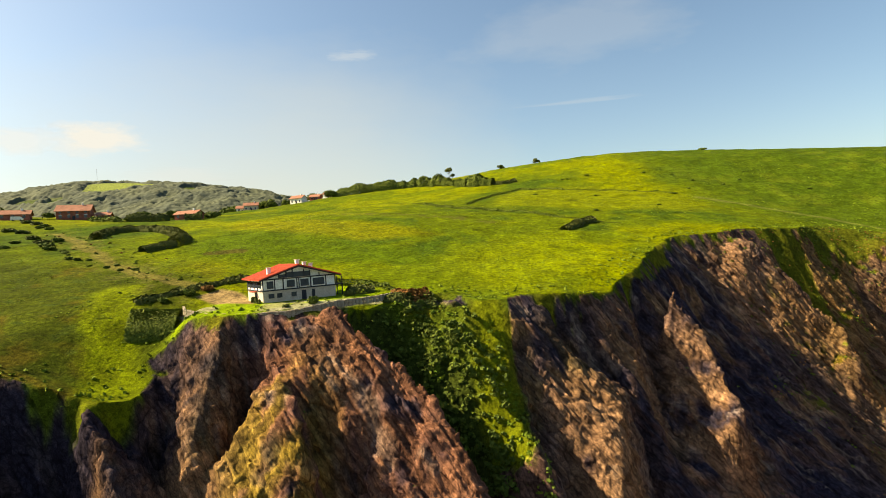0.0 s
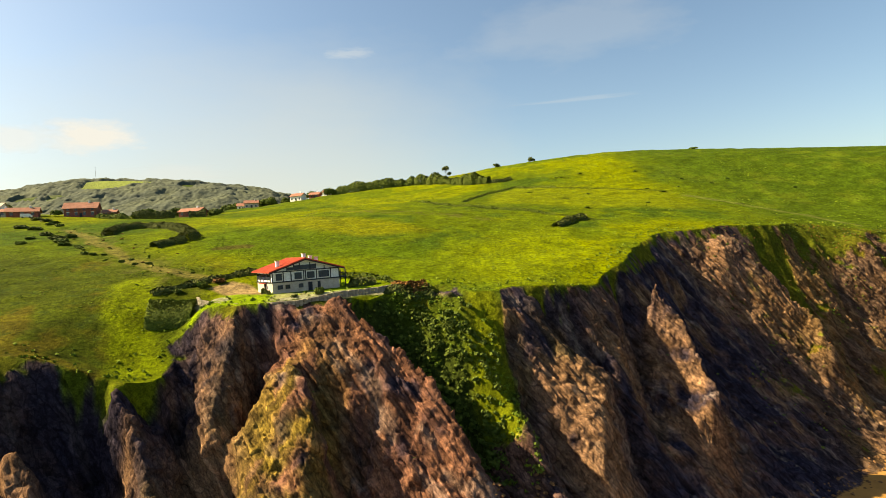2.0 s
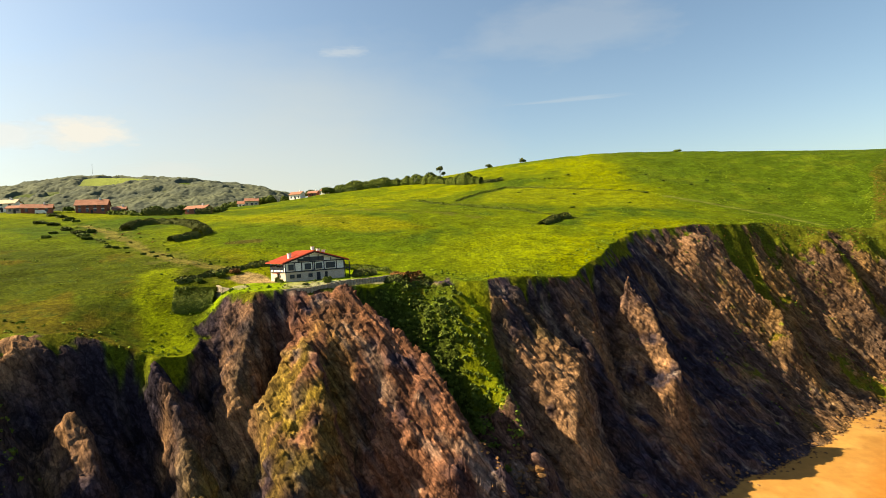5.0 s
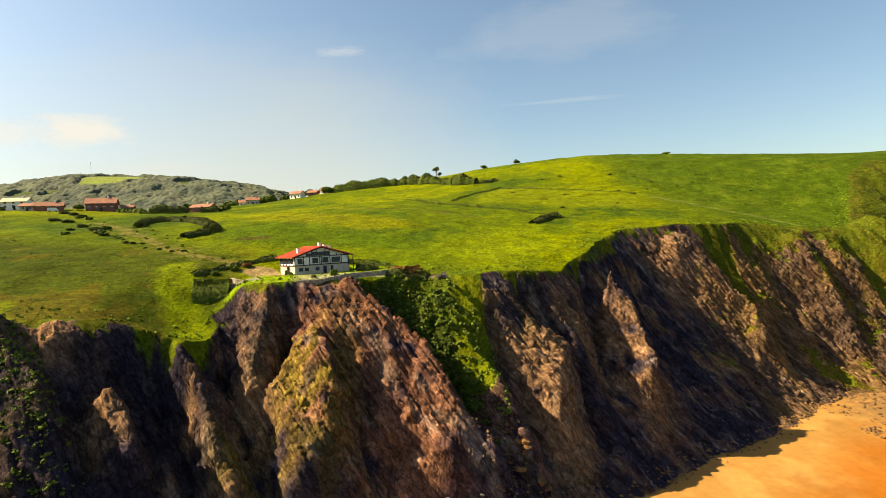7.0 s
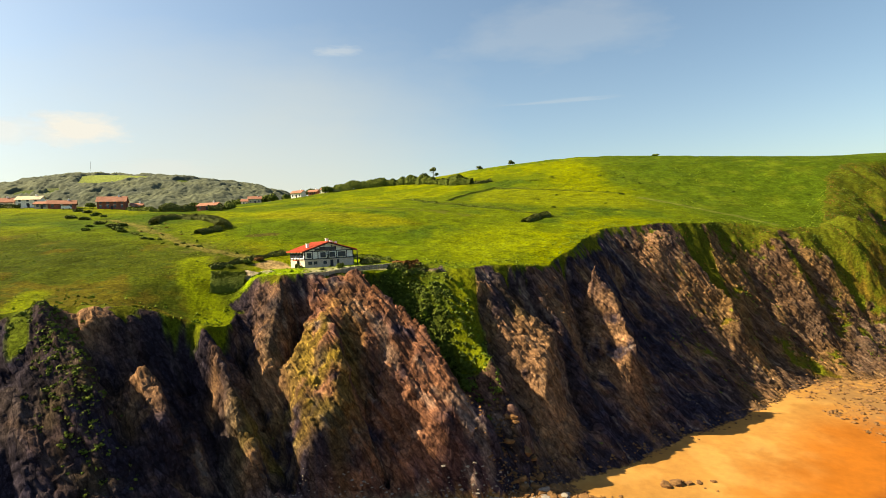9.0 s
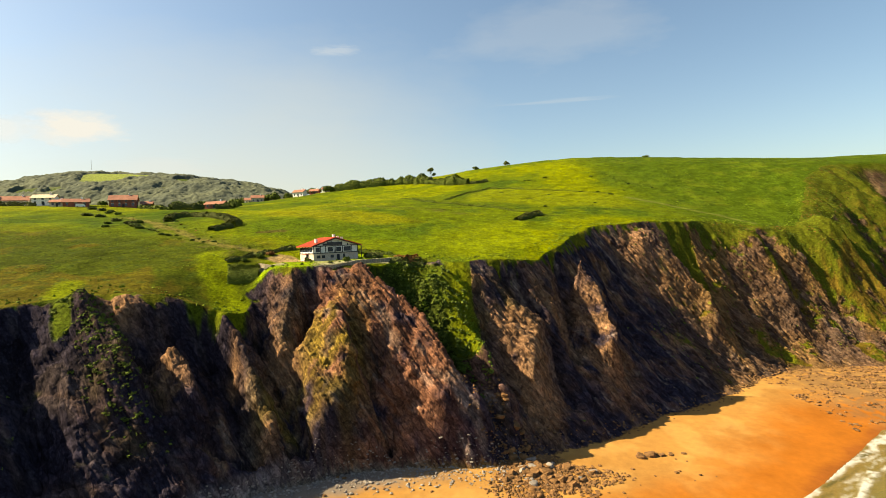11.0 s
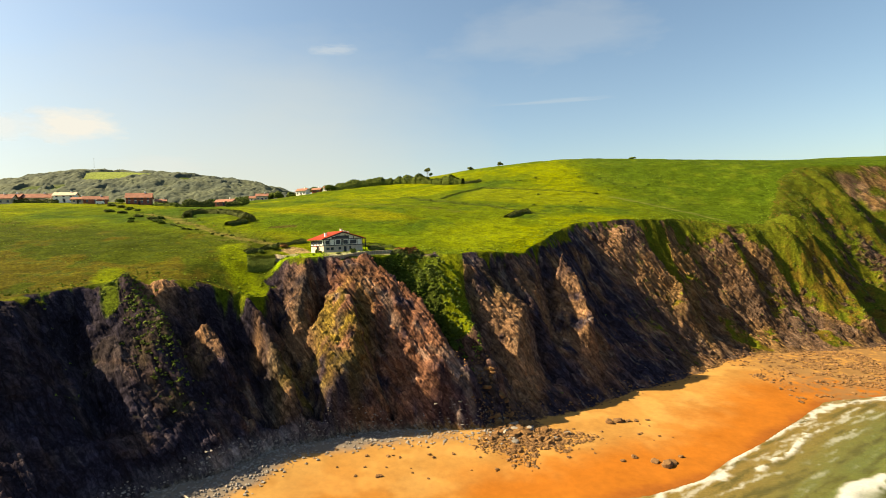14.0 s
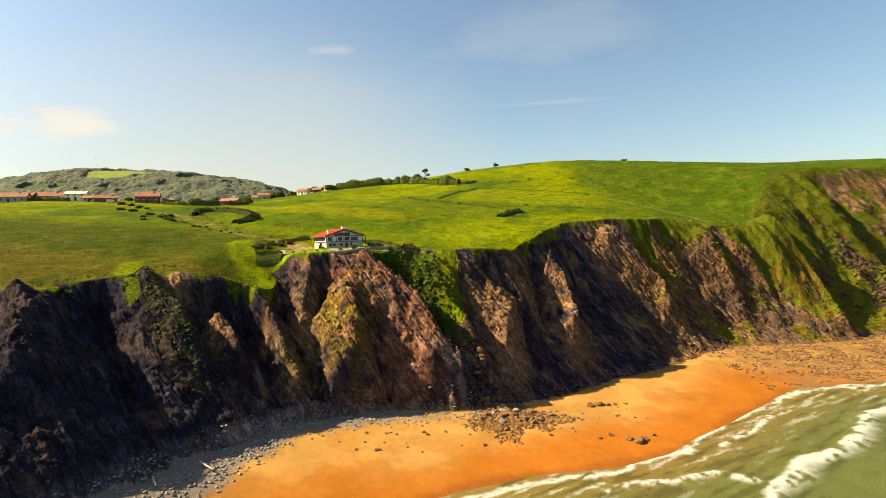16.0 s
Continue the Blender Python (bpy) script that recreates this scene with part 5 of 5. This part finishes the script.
x, y = rng.uniform(-90, 20, 26000), rng.uniform(-10, 84, 26000)
df, sf, _ = dist_line(x, y, FOOT)
ok = (np.where(sf > 0, -df, df) < rng.uniform(0, 10, 26000) + 9 * smooth(-35, -60, x)) & (np.where(sf > 0, df, 0) < 2)
debris("grey_scree", "grey stones heaped along the foot of the cliff", x[ok], y[ok], 0.12 + 0.5 * rng.uniform(0, 1, ok.sum()) ** 2, PALE_STONE, 41)
a, q = rng.uniform(0, 2 * math.pi, 4500), rng.uniform(0, 1, 4500) ** 0.7
q = q * (0.75 + 0.3 * np.sin(3 * a + 1) + 0.18 * np.sin(7 * a)) + 0.25 * rng.uniform(0, 1, 4500) ** 4
debris("brown_rubble", "brown rubble round the boulders on the sand", 23 + 19 * q * np.cos(a), 74 + 17 * q * np.sin(a) - 4 * q * np.cos(a), 0.12 + 0.6 * rng.uniform(0, 1, 4500) ** 2, BOULDER, 42)
x, y = rng.uniform(128, 330, 30000), rng.uniform(100, 195, 30000)
df, sf, _ = dist_line(x, y, FOOT)
dw, sw, _ = dist_line(x, y, WATER)
ok = (sf < 0) & (sw > 0) & (rng.uniform(0, 1, 30000) < 0.35 + 0.6 * smooth(138, 165, x)) & (dw > 4) & (fractal(x / 9, y / 5, 3, 161) > -0.15)
debris("rock_shelf", "broken brown rocks over the far beach", x[ok], y[ok], 0.14 + 0.9 * rng.uniform(0, 1, ok.sum()) ** 3, BOULDER, 43)
x, y = rng.uniform(20, 150, 5000), rng.uniform(70, 165, 5000)
df, sf, _ = dist_line(x, y, FOOT)
ok = (np.where(sf > 0, -df, df) < rng.uniform(-1, 3, 5000)) & (np.where(sf > 0, df, 0) < 4)
debris("dark_scree", "dark slabs of stone along the foot of the cliff", x[ok], y[ok], rng.uniform(0.2, 0.8, ok.sum()), BOULDER, 44)
for x, y, ln, turn in ((-58.5, 33, 9, -38), (-65.5, 23, 5, -55)):
    bm = bmesh.new()
    bmesh.ops.create_cone(bm, cap_ends=True, segments=9, radius1=0.32, radius2=0.16, depth=ln, matrix=pose(0, 0, 0, 0, 90))
    for vt in bm.verts:
        vt.co += Vector(noise.noise_vector(vt.co * 0.6)) * 0.15
    ob = part("driftwood_log", bm, DRIFT, None, m=pose(x, y, ground_z(x, y) + 0.3, 0, 4, turn))
    tagged(ob, "pale driftwood log on the grey stones", "log", "driftwood")


# ---- clouds and the western sky's glow, far beyond the hills ----
def cloud(x, y, z, wide, tall, seed, bright, cover, label, tint=(0.92, 0.95, 1.0), soft=0.32, swirl=1.6):
    """A far sheet that glows as sunlit cloud, thinning out to its ragged rim."""
    m = bpy.data.materials.new("cloud_glow")
    m.use_nodes = True
    nodes, links = m.node_tree.nodes, m.node_tree.links
    nodes.clear()
    tc = nodes.new("ShaderNodeTexCoord")
    n = nodes.new("ShaderNodeTexNoise")
    n.noise_dimensions = "4D"
    n.inputs["W"].default_value, n.inputs["Scale"].default_value, n.inputs["Detail"].default_value, n.inputs["Roughness"].default_value = seed, swirl, 7, 0.6
    links.new(tc.outputs["Object"], n.inputs["Vector"])
    ln = nodes.new("ShaderNodeVectorMath")
    ln.operation = "LENGTH"
    links.new(tc.outputs["Object"], ln.inputs[0])
    sub = nodes.new("ShaderNodeMath")
    sub.operation = "SUBTRACT"
    links.new(n.outputs["Fac"], sub.inputs[0])
    half = nodes.new("ShaderNodeMath")
    half.operation, half.inputs[1].default_value = "MULTIPLY", 0.62
    links.new(ln.outputs["Value"], half.inputs[0])
    links.new(half.outputs[0], sub.inputs[1])
    fac = ramp(nodes, links, sub.outputs[0], (0.0, (0, 0, 0)), (soft, (cover, cover, cover)))
    em, tr, mx, out = nodes.new("ShaderNodeEmission"), nodes.new("ShaderNodeBsdfTransparent"), nodes.new("ShaderNodeMixShader"), nodes.new("ShaderNodeOutputMaterial")
    em.inputs["Color"].default_value, em.inputs["Strength"].default_value = (*tint, 1), bright
    links.new(fac, mx.inputs[0])
    links.new(tr.outputs[0], mx.inputs[1])
    links.new(em.outputs[0], mx.inputs[2])
    links.new(mx.outputs[0], out.inputs["Surface"])
    bm = bmesh.new()
    bmesh.ops.create_grid(bm, x_segments=24, y_segments=12, size=1)
    for vt in bm.verts:
        vt.co = Vector((vt.co.x, 0.25 * (vt.co.x ** 2 + vt.co.y ** 2), vt.co.y))
    ob = part("cloud_backdrop", bm, m, None, m=look((x, y, z), (x * 0.45, 0, z * 0.5)) @ pose(0, 0, 0, -90) @ Matrix.Diagonal((wide, 60, tall, 1)))
    ob.visible_shadow = False
    tagged(ob, label, "cloud", "clouds", "structure")


cloud(-1844, 2728, 724, 321, 121, 1.3, 0.30, 0.9, "small cream cumulus cloud low in the sky", (0.88, 0.88, 0.90))
cloud(-2116, 2531, 691, 250, 92, 2.7, 0.28, 0.60, "faint white cloud low in the sky")
cloud(-556, 3109, 1208, 214, 46, 4.1, 0.27, 0.28, "thin wisp of white cloud")
cloud(722, 3056, 1258, 822, 268, 5.6, 0.25, 0.16, "broad thin veil of high cloud")
cloud(-1525, 2952, 544, 392, 78, 7.2, 0.26, 0.30, "faint low cloud over the far hill")
cloud(821, 3155, 872, 464, 21, 8.8, 0.25, 0.18, "thin streak of high cloud")
# not a cloud: a glowing sheet added to turn the western sky cream
cloud(-1500, 3600, 450, 3500, 1500, 3.3, 0.27, 0.8, "broad glowing sheet for the cream of the western sky", (0.80, 0.83, 0.82), 0.6, 0.7)
